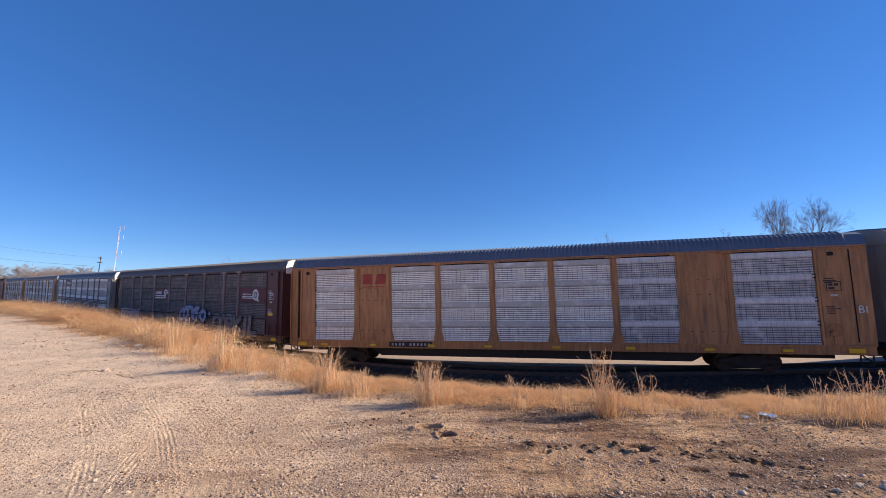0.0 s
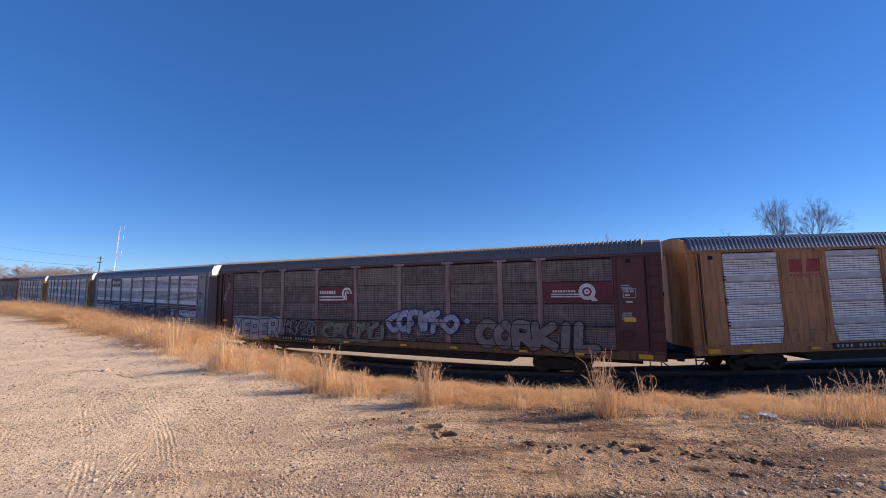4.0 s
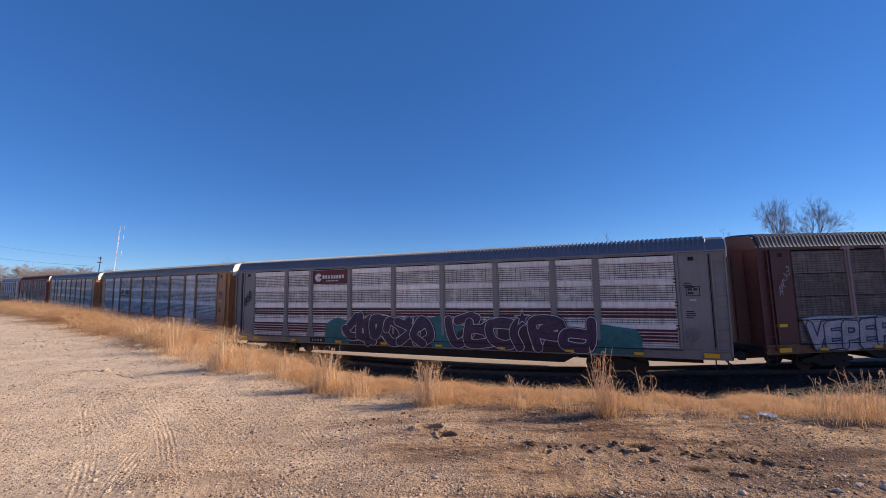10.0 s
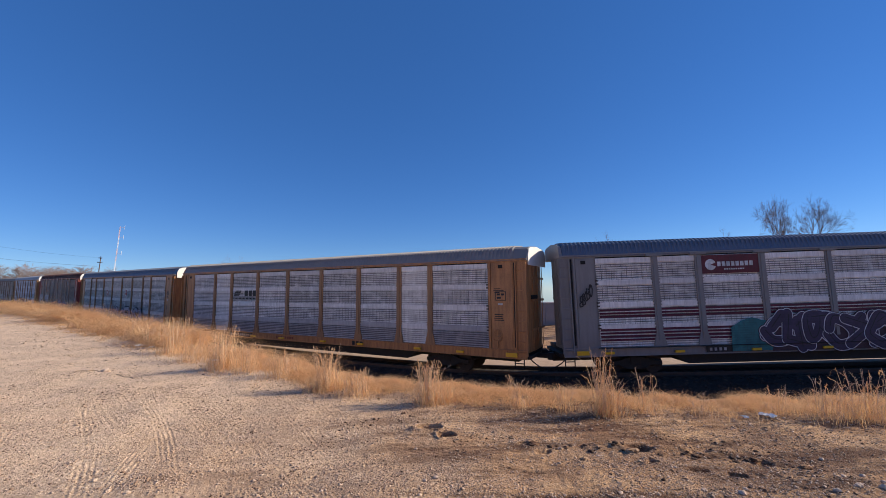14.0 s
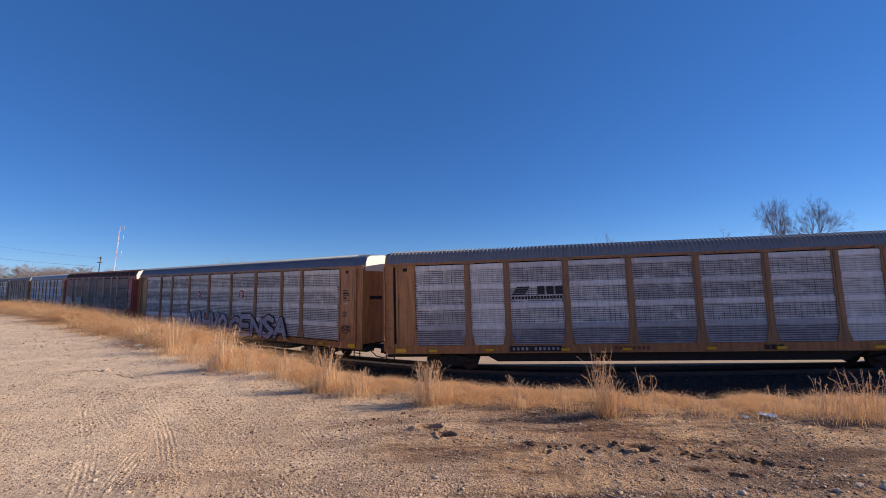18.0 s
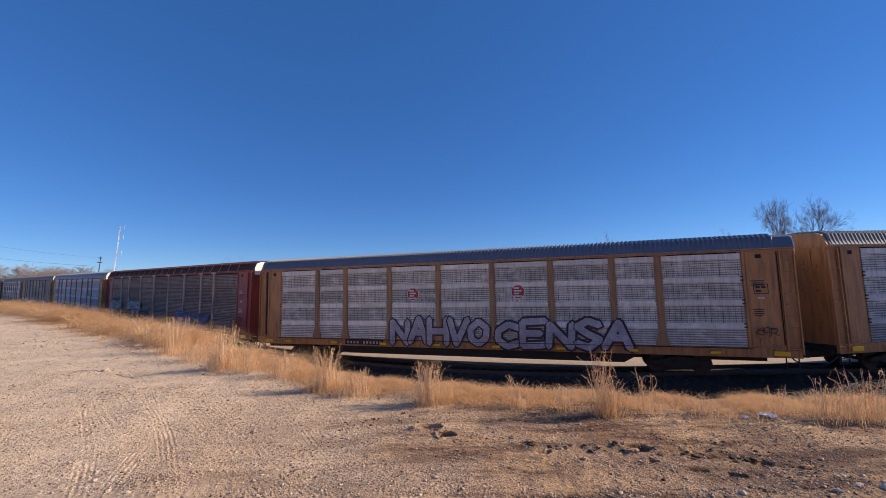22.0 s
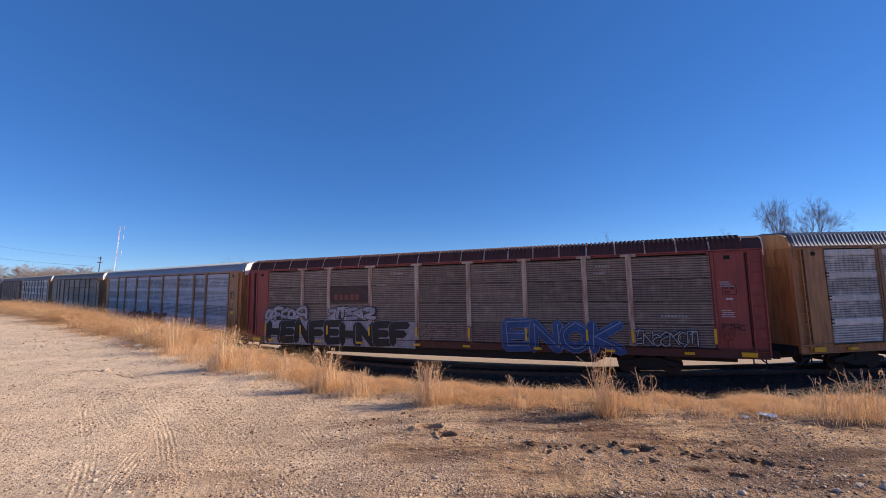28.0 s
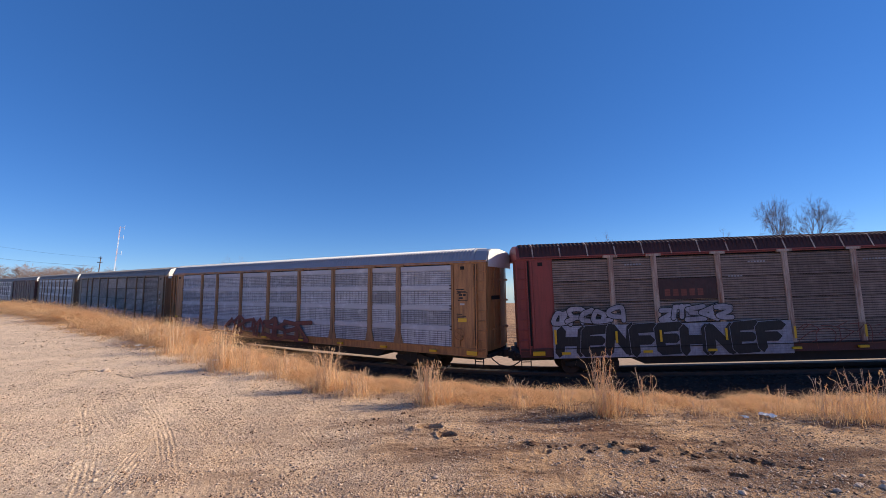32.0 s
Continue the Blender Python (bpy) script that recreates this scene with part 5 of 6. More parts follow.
def hose_mesh():
    sh = Shape()
    p = [Vector((14.0, -0.75, 0.95)), Vector((14.2, -0.75, 0.7)), Vector((14.5, -0.7, 0.48)), Vector((14.9, -0.65, 0.42)), Vector((15.2, -0.7, 0.5)), Vector((15.5, -0.75, 0.7)), Vector((15.7, -0.7, 0.9))]
    vs, fs = [], []
    for k, c in enumerate(p):
        turn = (p[min(k + 1, 6)] - p[max(k - 1, 0)]).to_track_quat("Z", "Y")
        vs += [c + turn @ Vector((0.03 * math.cos(i * math.pi / 3), 0.03 * math.sin(i * math.pi / 3), 0)) for i in range(6)]
        if k:
            fs += [(6 * k - 6 + i, 6 * k - 6 + (i + 1) % 6, 6 * k + (i + 1) % 6, 6 * k + i) for i in range(6)]
    sh.add(vs, fs + [(5, 4, 3, 2, 1, 0), tuple(range(36, 42))])
    return sh.mesh("air_hose", HOSE)


HOSE_MESH = hose_mesh()
STEP = Shape()
for q in (0.0, 0.42):
    STEP.box(13.62 + q, 13.66 + q, SIDE - 0.02, SIDE + 0.02, 0.45, 0.9)
STEP.box(13.62, 14.08, SIDE - 0.03, SIDE + 0.05, 0.45, 0.48).box(13.62, 14.08, SIDE - 0.03, SIDE + 0.05, 0.66, 0.69)
STEP = STEP.mesh("step_iron", BLACK)
BRAKE = Shape()
for q in range(12):
    a, b = q * math.pi / 6, (q + 1) * math.pi / 6
    BRAKE.tube((12.85 + 0.26 * math.cos(a), SIDE - 0.1, 1.85 + 0.26 * math.sin(a)), (12.85 + 0.26 * math.cos(b), SIDE - 0.1, 1.85 + 0.26 * math.sin(b)), 0.016, 0.016, 5)
for q in range(5):
    a = q * 1.2566
    BRAKE.tube((12.85, SIDE - 0.08, 1.85), (12.85 + 0.26 * math.cos(a), SIDE - 0.1, 1.85 + 0.26 * math.sin(a)), 0.012, 0.012, 4)
BRAKE.box(12.7, 13.0, SIDE - 0.06, SIDE, 1.6, 1.8).box(12.82, 12.87, SIDE - 0.05, SIDE, 1.3, 1.85)
BRAKE = BRAKE.mesh("brake_wheel", BLACK)
REFL = Shape().box(-0.19, 0.19, -0.115, 0.0, -0.05, 0.05).mesh("reflector", REFLECT)
REFL_BIG = Shape().box(-0.27, 0.27, -0.04, 0.0, -0.09, 0.09).mesh("reflector", REFLECT)
BATTEN = Shape().add([(-0.03, -1.615, 5.22), (0.03, -1.615, 5.22), (0.03, -1.51, 5.47), (-0.03, -1.51, 5.47), (0.03, -1.38, 5.77), (-0.03, -1.38, 5.77), (0.03, -1.05, 5.89), (-0.03, -1.05, 5.89)], [(0, 1, 2, 3), (3, 2, 4, 5), (5, 4, 6, 7)]).mesh("batten")
WHEELSETS = []

# letters of spray paint, as strokes in a unit box
GLYPH = {
    "A": (((0, 0), (0.5, 1), (1, 0)), ((0.22, 0.4), (0.78, 0.4))), "C": (((1, 0.85), (0.5, 1), (0.05, 0.7), (0.05, 0.3), (0.5, 0), (1, 0.15)),),
    "E": (((1, 1), (0, 0.95), (0.05, 0), (1, 0.05)), ((0, 0.5), (0.8, 0.5))), "H": (((0, 0), (0, 1)), ((1, 0), (1, 1)), ((0, 0.5), (1, 0.5))),
    "N": (((0, 0), (0.05, 1), (0.95, 0), (1, 1)),), "O": (((0.5, 1), (0.05, 0.65), (0.1, 0.2), (0.5, 0), (0.9, 0.25), (0.95, 0.7), (0.5, 1)),),
    "P": (((0, 0), (0, 1), (0.8, 0.95), (0.9, 0.65), (0.7, 0.45), (0, 0.42)),), "R": (((0, 0), (0, 1), (0.8, 0.95), (0.85, 0.65), (0.6, 0.45), (0, 0.45)), ((0.45, 0.45), (1, 0))),
    "S": (((0.95, 0.85), (0.5, 1), (0.05, 0.78), (0.45, 0.52), (0.95, 0.3), (0.5, 0), (0.02, 0.15)),), "V": (((0, 1), (0.45, 0), (1, 1)),),
    "M": (((0, 0), (0.1, 1), (0.5, 0.35), (0.9, 1), (1, 0)),), "U": (((0, 1), (0.02, 0.3), (0.25, 0), (0.7, 0), (0.95, 0.3), (1, 1)),), "Z": (((0, 1), (1, 0.95), (0, 0.05), (1, 0)),),
    "W": (((0, 1), (0.22, 0), (0.5, 0.7), (0.78, 0), (1, 1)),), "K": (((0, 0), (0, 1)), ((1, 1), (0.05, 0.45), (1, 0))), "F": (((1, 1), (0, 0.95), (0, 0)), ((0, 0.5), (0.75, 0.5))),
    "T": (((0, 1), (1, 1)), ((0.5, 1), (0.5, 0))), "B": (((0, 0), (0, 1), (0.75, 0.95), (0.8, 0.65), (0.05, 0.52), (0.95, 0.35), (0.85, 0.05), (0, 0)),), "I": (((0.5, 0), (0.5, 1)),), "L": (((0, 1), (0.05, 0), (1, 0.05)),),
}


def scribble(r, shapes):
    """An unreadable sprayed form: bulging strokes turned about at random."""
    out = []
    fx, fy, sw = r.random() < 0.6, r.random() < 0.5, r.random() < 0.4
    for line in GLYPH[r.choice(shapes)]:
        pts = []
        for a, b in line:
            a, b = (b, a) if sw else (a, b)
            a, b = (1 - a if fx else a), (1 - b if fy else b)
            pts.append((a * 1.38 - 0.19 + r.uniform(-0.12, 0.12), b + r.uniform(-0.14, 0.14)))
        out.append(tuple(pts))
    if r.random() < 0.6:
        out.append(((r.uniform(0, 0.4), r.uniform(0.6, 1)), (r.uniform(0.5, 1.2), r.uniform(0.9, 1.2))))
    return tuple(out)


def rounded(pts):
    """A softly swung line through the points."""
    if len(pts) < 6:
        return pts
    out = []
    for i in range(len(pts) - 1):
        a, b, c, d = pts[max(i - 1, 0)], pts[i], pts[i + 1], pts[min(i + 2, len(pts) - 1)]
        for q in range(4):
            t = q / 4
            out.append(0.5 * (2 * b + (c - a) * t + (2 * a - 5 * b + 4 * c - d) * t * t + (3 * b - a - 3 * c + d) * t ** 3))
    return out + [pts[-1]]


def strokes_mesh(name, glyphs, width, height, thick, material, lift, seed=1, drift=0.0, only=None, ends=7):
    """A row of letter forms built of overlapping rounded strokes, lying in the x-z plane, each stroke a hair above the last."""
    r = random.Random(seed)
    sh = Shape()
    step = width / len(glyphs)
    for i, g in enumerate(glyphs):
        y = -lift
        if only is not None and i != only:
            r.uniform(0, 1), r.uniform(0, 1), r.uniform(0, 1)
            continue
        x0, w = i * step + step * 0.07, step * 0.86
        zo, tilt, hk = r.uniform(-0.05, 0.05) * height, r.uniform(-0.1, 0.16), r.uniform(0.88, 1.06)
        for line in g:
            pts = (rounded if ends > 3 else list)([Vector((x0 + a * w + (b - 0.5) * tilt * w, b * height * hk + zo + drift * i)) for a, b in line])
            for a, b in zip(pts, pts[1:]):
                d = b - a
                if d.length < 1e-4:
                    continue
                nrm = Vector((-d.y, d.x)).normalized() * thick * 0.5
                y -= 0.00015
                cap = []
                base = math.atan2(-nrm.y, -nrm.x)
                for c, off in ((b, base), (a, base + math.pi)):
                    for q in range(ends):
                        t = off + math.pi * q / (ends - 1)
                        cap.append((c.x + math.cos(t) * thick * 0.5, y, c.y + math.sin(t) * thick * 0.5))
                sh.add(cap, [tuple(range(len(cap)))])
    return quick_mesh(name, sh.v, sh.f, material)


def bars_mesh(name, rows, material):
    """Unreadable small lettering as plain bars: (x, z, width, height)."""
    sh = Shape()
    for x, z, w, h in rows:
        sh.add([(x, 0, z), (x + w, 0, z), (x + w, 0, z + h), (x, 0, z + h)], [(0, 1, 2, 3)])
    me = quick_mesh(name, sh.v, sh.f, material)
    BARS[me.name] = rows
    return me


BARS = {}
SINGLE = ("stripe", "red_mark", "post_reflector", "logo_bar", "board_lettering", "yellow_notice", "badge_lettering", "sill_mark", "door_notch")


def disc_mesh(name, x, z, r0, r1, a0, a1, material, n=24):
    sh = Shape()
    for i in range(n):
        a, b = radians(a0 + (a1 - a0) * i / n), radians(a0 + (a1 - a0) * (i + 1) / n)
        sh.add([(x + r0 * math.cos(a), 0, z + r0 * math.sin(a)), (x + r1 * math.cos(a), 0, z + r1 * math.sin(a)), (x + r1 * math.cos(b), 0, z + r1 * math.sin(b)), (x + r0 * math.cos(b), 0, z + r0 * math.sin(b))], [(0, 1, 2, 3)])
    return quick_mesh(name, sh.v, sh.f, material)


def poly_mesh(name, pts, material):
    return quick_mesh(name, [(a, 0, b) for a, b in pts], [tuple(range(len(pts)))], material)


FRONT = SIDE - 0.10    # just outside the posts


def graffiti(car, label, glyphs, x, z, width, height, thick, fill, outline, back=None, seed=1, edge=0.07, drift=0.0, shine=None, ends=7):
    x -= MIDX
    if back is not None:
        part("graffiti_ground", strokes_mesh("graffiti_ground", glyphs, width, height, thick + edge * 4, back, 0, seed, drift, ends=ends), car, at=(x, FRONT + 0.016, z))["kind"] = "stuff"
    for i in range(len(glyphs)):
        y = FRONT - 0.006 * i
        letter = part("graffiti_letter", strokes_mesh("graffiti_letter", glyphs, width, height, thick, fill, 0, seed, drift, i, ends), car, at=(x, y, z), label=label)
        if outline is not None:
            part("letter_outline", strokes_mesh("letter_outline", glyphs, width, height, thick + edge * 2, outline, 0, seed, drift, i, ends), letter, at=(0, 0.003, 0))
        if shine is not None:
            part("inner_line", strokes_mesh("inner_line", glyphs, width, height, 0.035, shine, 0, seed + 1000, drift, i), letter, at=(0.03, -0.002, 0.05))["kind"] = "stuff"


def word(s):
    return [GLYPH[c] for c in s]


def forms(n, seed, shapes="SCORBPAEN"):
    r = random.Random(seed)
    return [scribble(r, shapes) for _ in range(n)]


LUGS = Shape()
for i in range(9):
    for q in (1, 2, 3):
        for x in (BAYS[i][0] - MIDX - 0.02, BAYS[i][1] - MIDX + 0.02):
            for dz in (-0.20, -0.06):
                LUGS.box(x - 0.06, x + 0.06, SIDE - 0.045, SIDE - 0.005, Z0 + q * ROW + dz, Z0 + q * ROW + dz + 0.06)
LUGS = LUGS.mesh("sheet_lugs")


def autorack(k, label, body, post, sheet, roof, kind="banded", cap=None, plain_bays=(), door=None, sill=None, refl=True, ladders=True, swaps={}, group="cars of the freight train"):
    """One enclosed car carrier; k counts from the first whole car backwards."""
    car = thing("autorack_car", label, "train car", group, car_pose(k, 0))
    # solid box; its near-black colour stands in for the shaded interior
    part("inner_wall", CORE, car, DARK_GAP)
    part("underframe", DECK, car, BLACK)
    part("centre_sill", SPINE, car, BLACK)
    part("belly_pan", BELLY, car, BLACK)
    far = part("far_side", Shape().box(-12.3, 13.8, 1.41, 1.50, 0.86, 5.2).mesh("far_side"), car, body)
    part("side_sill", SILL, car, sill or body, at=(0, SIDE, 0))
    part("top_plate", PLATE, car, body, at=(0, SIDE, 0))
    part("roof", ROOF, car, roof)
    part("roof_end", CAP_R, car, roof)
    part("roof_end", CAP_L, car, body)
    part("end_plate", END_PLATE, car, cap or roof)
    for i, (a, b, key) in enumerate(BAYS):
        for row in range(4):
            if i in plain_bays:
                continue
            skin = swaps[i] if i in swaps else LOW_RIBS.get(sheet, sheet) if row == 0 else sheet
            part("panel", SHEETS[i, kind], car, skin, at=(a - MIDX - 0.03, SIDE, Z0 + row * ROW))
        if i in plain_bays:
            part("plain_panel", Shape().box(a - MIDX - 0.1, b - MIDX + 0.1, SIDE - 0.02, SIDE + 0.04, 1.24, 5.15).box((a + b) / 2 - MIDX - 0.015, (a + b) / 2 - MIDX + 0.015, SIDE - 0.028, SIDE - 0.02, 1.3, 5.1).mesh("plain_panel"), car, body)
        if i:
            part("post", POST_STRAIGHT if kind == "full" else POST, car, post, at=((BAYS[i - 1][1] + a) / 2 - MIDX, SIDE, 1.22))
    if kind == "banded":
        tagged(part("sheet_lugs", LUGS, car, STEEL, label="dark lugs that hold the sheets"), kind="stuff")
    for sgn in (1, -1):
        part("end_door", CORNER[sgn], car, door or body)
        for me in SEAM[sgn]:
            part(me.name.split(".")[0], me, car, door or body)
        part("end_sheet", SHEET_END[sgn], car, body)
        if ladders or sgn < 0:
            part("ladder", LADDER[sgn], car, body)
        part("slot", SLOT[sgn], car, DARK_GAP)
        part("end_wall", BACKER[sgn], car, body)
        part("coupler", COUPLER if sgn > 0 else COUPLER_L, car)
        bog = part("bogie", BOLSTER, car, at=(BOGIE * sgn, 0, 0))
        for y in (-1.0, 1.0):
            part("side_frame", FRAME, bog, at=(0, y, 0))
        part("spring", SPRING, bog)
        for x in (-0.89, 0.89):
            w = part("wheelset", WHEELS, bog, WHEEL, at=(x, 0, 0.42))
            WHEELSETS.append((k, w, x))
    part("air_hose", HOSE_MESH, car)
    part("step_iron", STEP, car)
    part("step_iron", STEP, car, at=(-26.78, 0, 0))
    part("brake_wheel", BRAKE, car, body)
    part("door_slot", DOOR_SLOT, car, DARK_GAP, label="dark slot across the end doors")
    if refl:
        for x in (2.3, 5.3, 8.6, 11.6, 14.9, 18.2, 21.4, 24.3):
            part("reflector", REFL, car, at=(x - MIDX + 0.3 * math.sin(x * k), SIDE - 0.052, 1.02))
        part("reflector", REFL_BIG, car, at=(26.7 - MIDX, SIDE - 0.052, 1.03))
        part("reflector", REFL_BIG, car, at=(0.85 - MIDX, SIDE - 0.052, 1.03))
    r = random.Random(k + 50)
    rows = []
    for q in range(7):
        rows.append((25.85 - MIDX + r.uniform(0, 0.06), 2.5 + q * 0.085 + (0.9 if q > 3 else 0), r.uniform(0.25, 0.5), 0.04))
    part("stencil", bars_mesh("stencil", rows, P_BLACK if body in (YELLOW, GREY) else P_GREYWHITE), car, at=(0, SIDE - 0.009, 0))["kind"] = "stuff"
    part("number_board", bars_mesh("number_board", [(6.2 - MIDX, 0.93, 2.42, 0.26)], P_BLACK), car, at=(0, SIDE - 0.0525, 0))
    part("running_number", bars_mesh("running_number", [(6.34 - MIDX + q * 0.205, 0.99, 0.11, 0.13) for q in range(11) if q != 4], P_GREYWHITE), car, at=(0, SIDE - 0.056, 0))["kind"] = "stuff"
    return car


car_a = autorack(-1, "grey car carrier with a ladder at its end", GREY, GREY, SILVER_MIX, ROOF_BLUE)
car_z = autorack(-2, "weathered yellow car carrier with silver side sheets", YELLOW, YELLOW, SILVER, ROOF_BLUE)
car_b = autorack(0, "yellow-brown car carrier with bright silver side sheets", YELLOW, YELLOW, SILVER_BRIGHT, ROOF_BLUE, plain_bays=(1, 7), ladders=False, swaps={6: SILVER_BLUE, 8: SILVER_BLUE})
car_c = autorack(1, "grimy brown car carrier with dark sheets and graffiti", BROWN, BROWN_POST, GRIMY, ROOF_DARK, "full", cap=CAP_WHITE, sill=DARK_TAN)
car_d = autorack(2, "grey car carrier with maroon stripes and purple graffiti", GREY, GREY, SILVER_MIX, ROOF_BLUE, cap=CAP_WHITE)
car_e = autorack(3, "weathered yellow car carrier with dull silver sheets", YELLOW, YELLOW_POST, SILVER_BLUE, ROOF_GREY, cap=CAP_WHITE, swaps={1: SILVER_PALE, 7: SILVER_PALE})
car_f = autorack(4, "yellow car carrier with red badges and lilac graffiti", YELLOW, YELLOW_POST, SILVER, ROOF_BLUE, cap=CAP_WHITE)
car_g = autorack(5, "faded red car carrier with sooty sheets and blue graffiti", RED, RED_POST, SOOTY, ROOF_BROWN, "full", cap=CAP_WHITE, sill=BROWN)
car_h = autorack(6, "yellow car carrier with bluish sheets and rusty graffiti", YELLOW, YELLOW_POST, SLATE, ROOF_LIGHT, cap=CAP_WHITE)
car_i = autorack(7, "grimy tan and grey car carrier with pale graffiti", TAN, TAN, HAZED_TAN_SHEET, ROOF_GREY, "full", cap=CAP_WHITE)
car_j = autorack(8, "dull grey car carrier with grimy sheets", TAN, TAN, SILVER_BLUE, ROOF_GREY, cap=CAP_WHITE)
car_k = autorack(9, "sooty brown car carrier far down the line", BROWN, BROWN_POST, SOOTY, ROOF_GREY, "full", cap=CAP_WHITE)
car_l = autorack(10, "grey silver car carrier far down the line", GREY, GREY, SILVER_MIX, ROOF_GREY, cap=CAP_WHITE)
CARS = ((-2, car_z), (-1, car_a), (0, car_b), (1, car_c), (2, car_d), (3, car_e), (4, car_f), (5, car_g), (6, car_h), (7, car_i), (8, car_j), (9, car_k), (10, car_l))


# ---- markings and graffiti, car by car ----
def flat(name, me, car, y, label=""):
    rows = BARS.get(me.name, ())
    if len(rows) > 1 and name in SINGLE:
        for r in rows:
            ob = part(name, bars_mesh(name, [r], me.materials[0]), car, at=(0, y, 0), label=label)
        return ob
    ob = part(name, me, car, at=(0, y, 0), label=label)
    return tagged(ob, kind="stuff" if len(rows) > 1 else "")


def u(x):
    return x - MIDX


def placards(car, dark, yellow=False):
    """Inspection boxes on the plain sheet at the car's end."""
    y = SIDE - 0.010
    x = u(25.95)
    flat("inspection_box", bars_mesh("inspection_box", [(x, 3.40, 0.52, 0.03), (x, 3.78, 0.52, 0.03), (x, 3.43, 0.03, 0.35), (x + 0.49, 3.43, 0.03, 0.35), (x + 0.07, 3.63, 0.16, 0.09), (x + 0.28, 3.63, 0.15, 0.09), (x + 0.07, 3.48, 0.2, 0.09)], dark), car, y)
    flat("white_tag", bars_mesh("white_tag", [(x + 0.12, 3.20, 0.24, 0.08)], P_WHITE), car, y - 0.001)
    flat("door_notch", bars_mesh("door_notch", [(x + 0.15, 4.86, 0.22, 0.16)], DARK_GAP), car, y - 0.001)
    flat("door_notch", bars_mesh("door_notch", [(u(1.0), 4.86, 0.22, 0.16)], DARK_GAP), car, y - 0.001)
    if yellow:
        flat("yellow_notice", bars_mesh("yellow_notice", [(x, 2.42, 0.46, 0.17)], REFLECT), car, y - 0.001)
        flat("yellow_notice", bars_mesh("yellow_notice", [(u(0.62), 1.95, 0.5, 0.13)], REFLECT), car, y - 0.001)


# yellow-brown car with a red mark
flat("red_mark", bars_mesh("red_mark", [(u(4.62), 4.22, 0.64, 0.56)], P_RED), car_b, SIDE - 0.024, "plain red mark")
flat("red_mark", poly_mesh("red_mark", [(u(5.36), 4.22), (u(5.98), 4.22), (u(6.11), 4.78), (u(5.49), 4.78)], P_RED), car_b, SIDE - 0.024)
flat("web_line", bars_mesh("web_line", [(u(4.62) + q * 0.165, 4.05, 0.11, 0.075) for q in range(9)], P_RED), car_b, SIDE - 0.024)
flat("letters", strokes_mesh("letters", word("BI"), 0.34, 0.24, 0.045, P_WHITE, 0.0), car_b, SIDE - 0.012).location = (u(26.98), SIDE - 0.012, 2.55)
for a, b, q in BAYS[1], BAYS[7]:
    for z in (4.0, 3.35, 1.75):
        flat("bolt_row", bars_mesh("bolt_row", [(u(a) + 0.1 + i * 0.42, z, 0.12, 0.02) for i in range(4)], P_BLACK), car_b, SIDE - 0.024)
placards(car_b, P_BLACK)
placards(car_z, P_BLACK)
placards(car_a, P_BLACK)

# brown car with two maroon boards
for bay, z in ((3, Z0 + 2 * ROW), (8, Z0 + 2 * ROW)):
    a, b, q = BAYS[bay]
    flat("maroon_board", Shape().box(u(a), u(b), -0.03, 0.0, z + 0.02, z + ROW - 0.04).mesh("maroon_board", P_MAROON), car_c, SIDE, "maroon board with white stripes")
a = u(BAYS[3][0])
flat("board_lettering", bars_mesh("board_lettering", [(a + 0.1 + q * 0.175, 3.68, 0.13, 0.19) for q in range(7)] + [(a + 0.08, 3.48, 2.05, 0.09), (a + 0.08, 3.31, 1.85, 0.09)], P_WHITE), car_c, SIDE - 0.034)
flat("board_ring", disc_mesh("board_ring", a + 2.12, 3.68, 0.24, 0.36, 0, 270, P_WHITE), car_c, SIDE - 0.034)
flat("board_ring", disc_mesh("board_ring", a + 2.12, 3.68, 0.06, 0.16, 0, 270, P_WHITE), car_c, SIDE - 0.034)
a = u(BAYS[8][0])
flat("board_lettering", bars_mesh("board_lettering", [(a + 0.45 + q * 0.115, 3.66, 0.085, 0.09) for q in range(9)] + [(a + 0.38, 3.54, 1.3, 0.06), (a + 0.38, 3.44, 1.3, 0.06)], P_WHITE), car_c, SIDE - 0.034)
flat("board_ring", disc_mesh("board_ring", a + 1.95, 3.68, 0.2, 0.36, 0, 360, P_WHITE), car_c, SIDE - 0.034)
flat("board_ring", disc_mesh("board_ring", a + 1.95, 3.68, 0.04, 0.12, 0, 360, P_WHITE), car_c, SIDE - 0.036)
flat("board_tail", poly_mesh("board_tail", [(a + 2.0, 3.42), (a + 2.2, 3.5), (a + 2.42, 3.27), (a + 2.16, 3.27)], P_WHITE), car_c, SIDE - 0.036)
placards(car_c, P_GREYWHITE, True)
flat("graffiti_cloud", poly_mesh("graffiti_cloud", [(u(1.75), 2.28), (u(2.6), 2.36), (u(4.3), 2.3), (u(6.25), 2.34), (u(6.2), 1.7), (u(6.0), 1.15), (u(4.0), 0.9), (u(2.5), 0.95), (u(2.1), 1.2)], P_GREYWHITE), car_c, FRONT + 0.022, "greyish white sprayed cloud")
graffiti(car_c, "greyish block letters with navy outlines", word("VEPER"), 1.95, 1.12, 4.05, 1.0, 0.27, P_GREYWHITE, P_NAVY, None, 3, 0.06, ends=3)
graffiti(car_c, "thin grey sprayed lines", forms(5, 5), 6.5, 1.3, 2.5, 0.8, 0.035, P_GREYWHITE, None, None, 5)
graffiti(car_c, "thin black sprayed lines", forms(4, 6), 6.7, 1.25, 2.2, 0.8, 0.07, P_BLACK, None, None, 6)
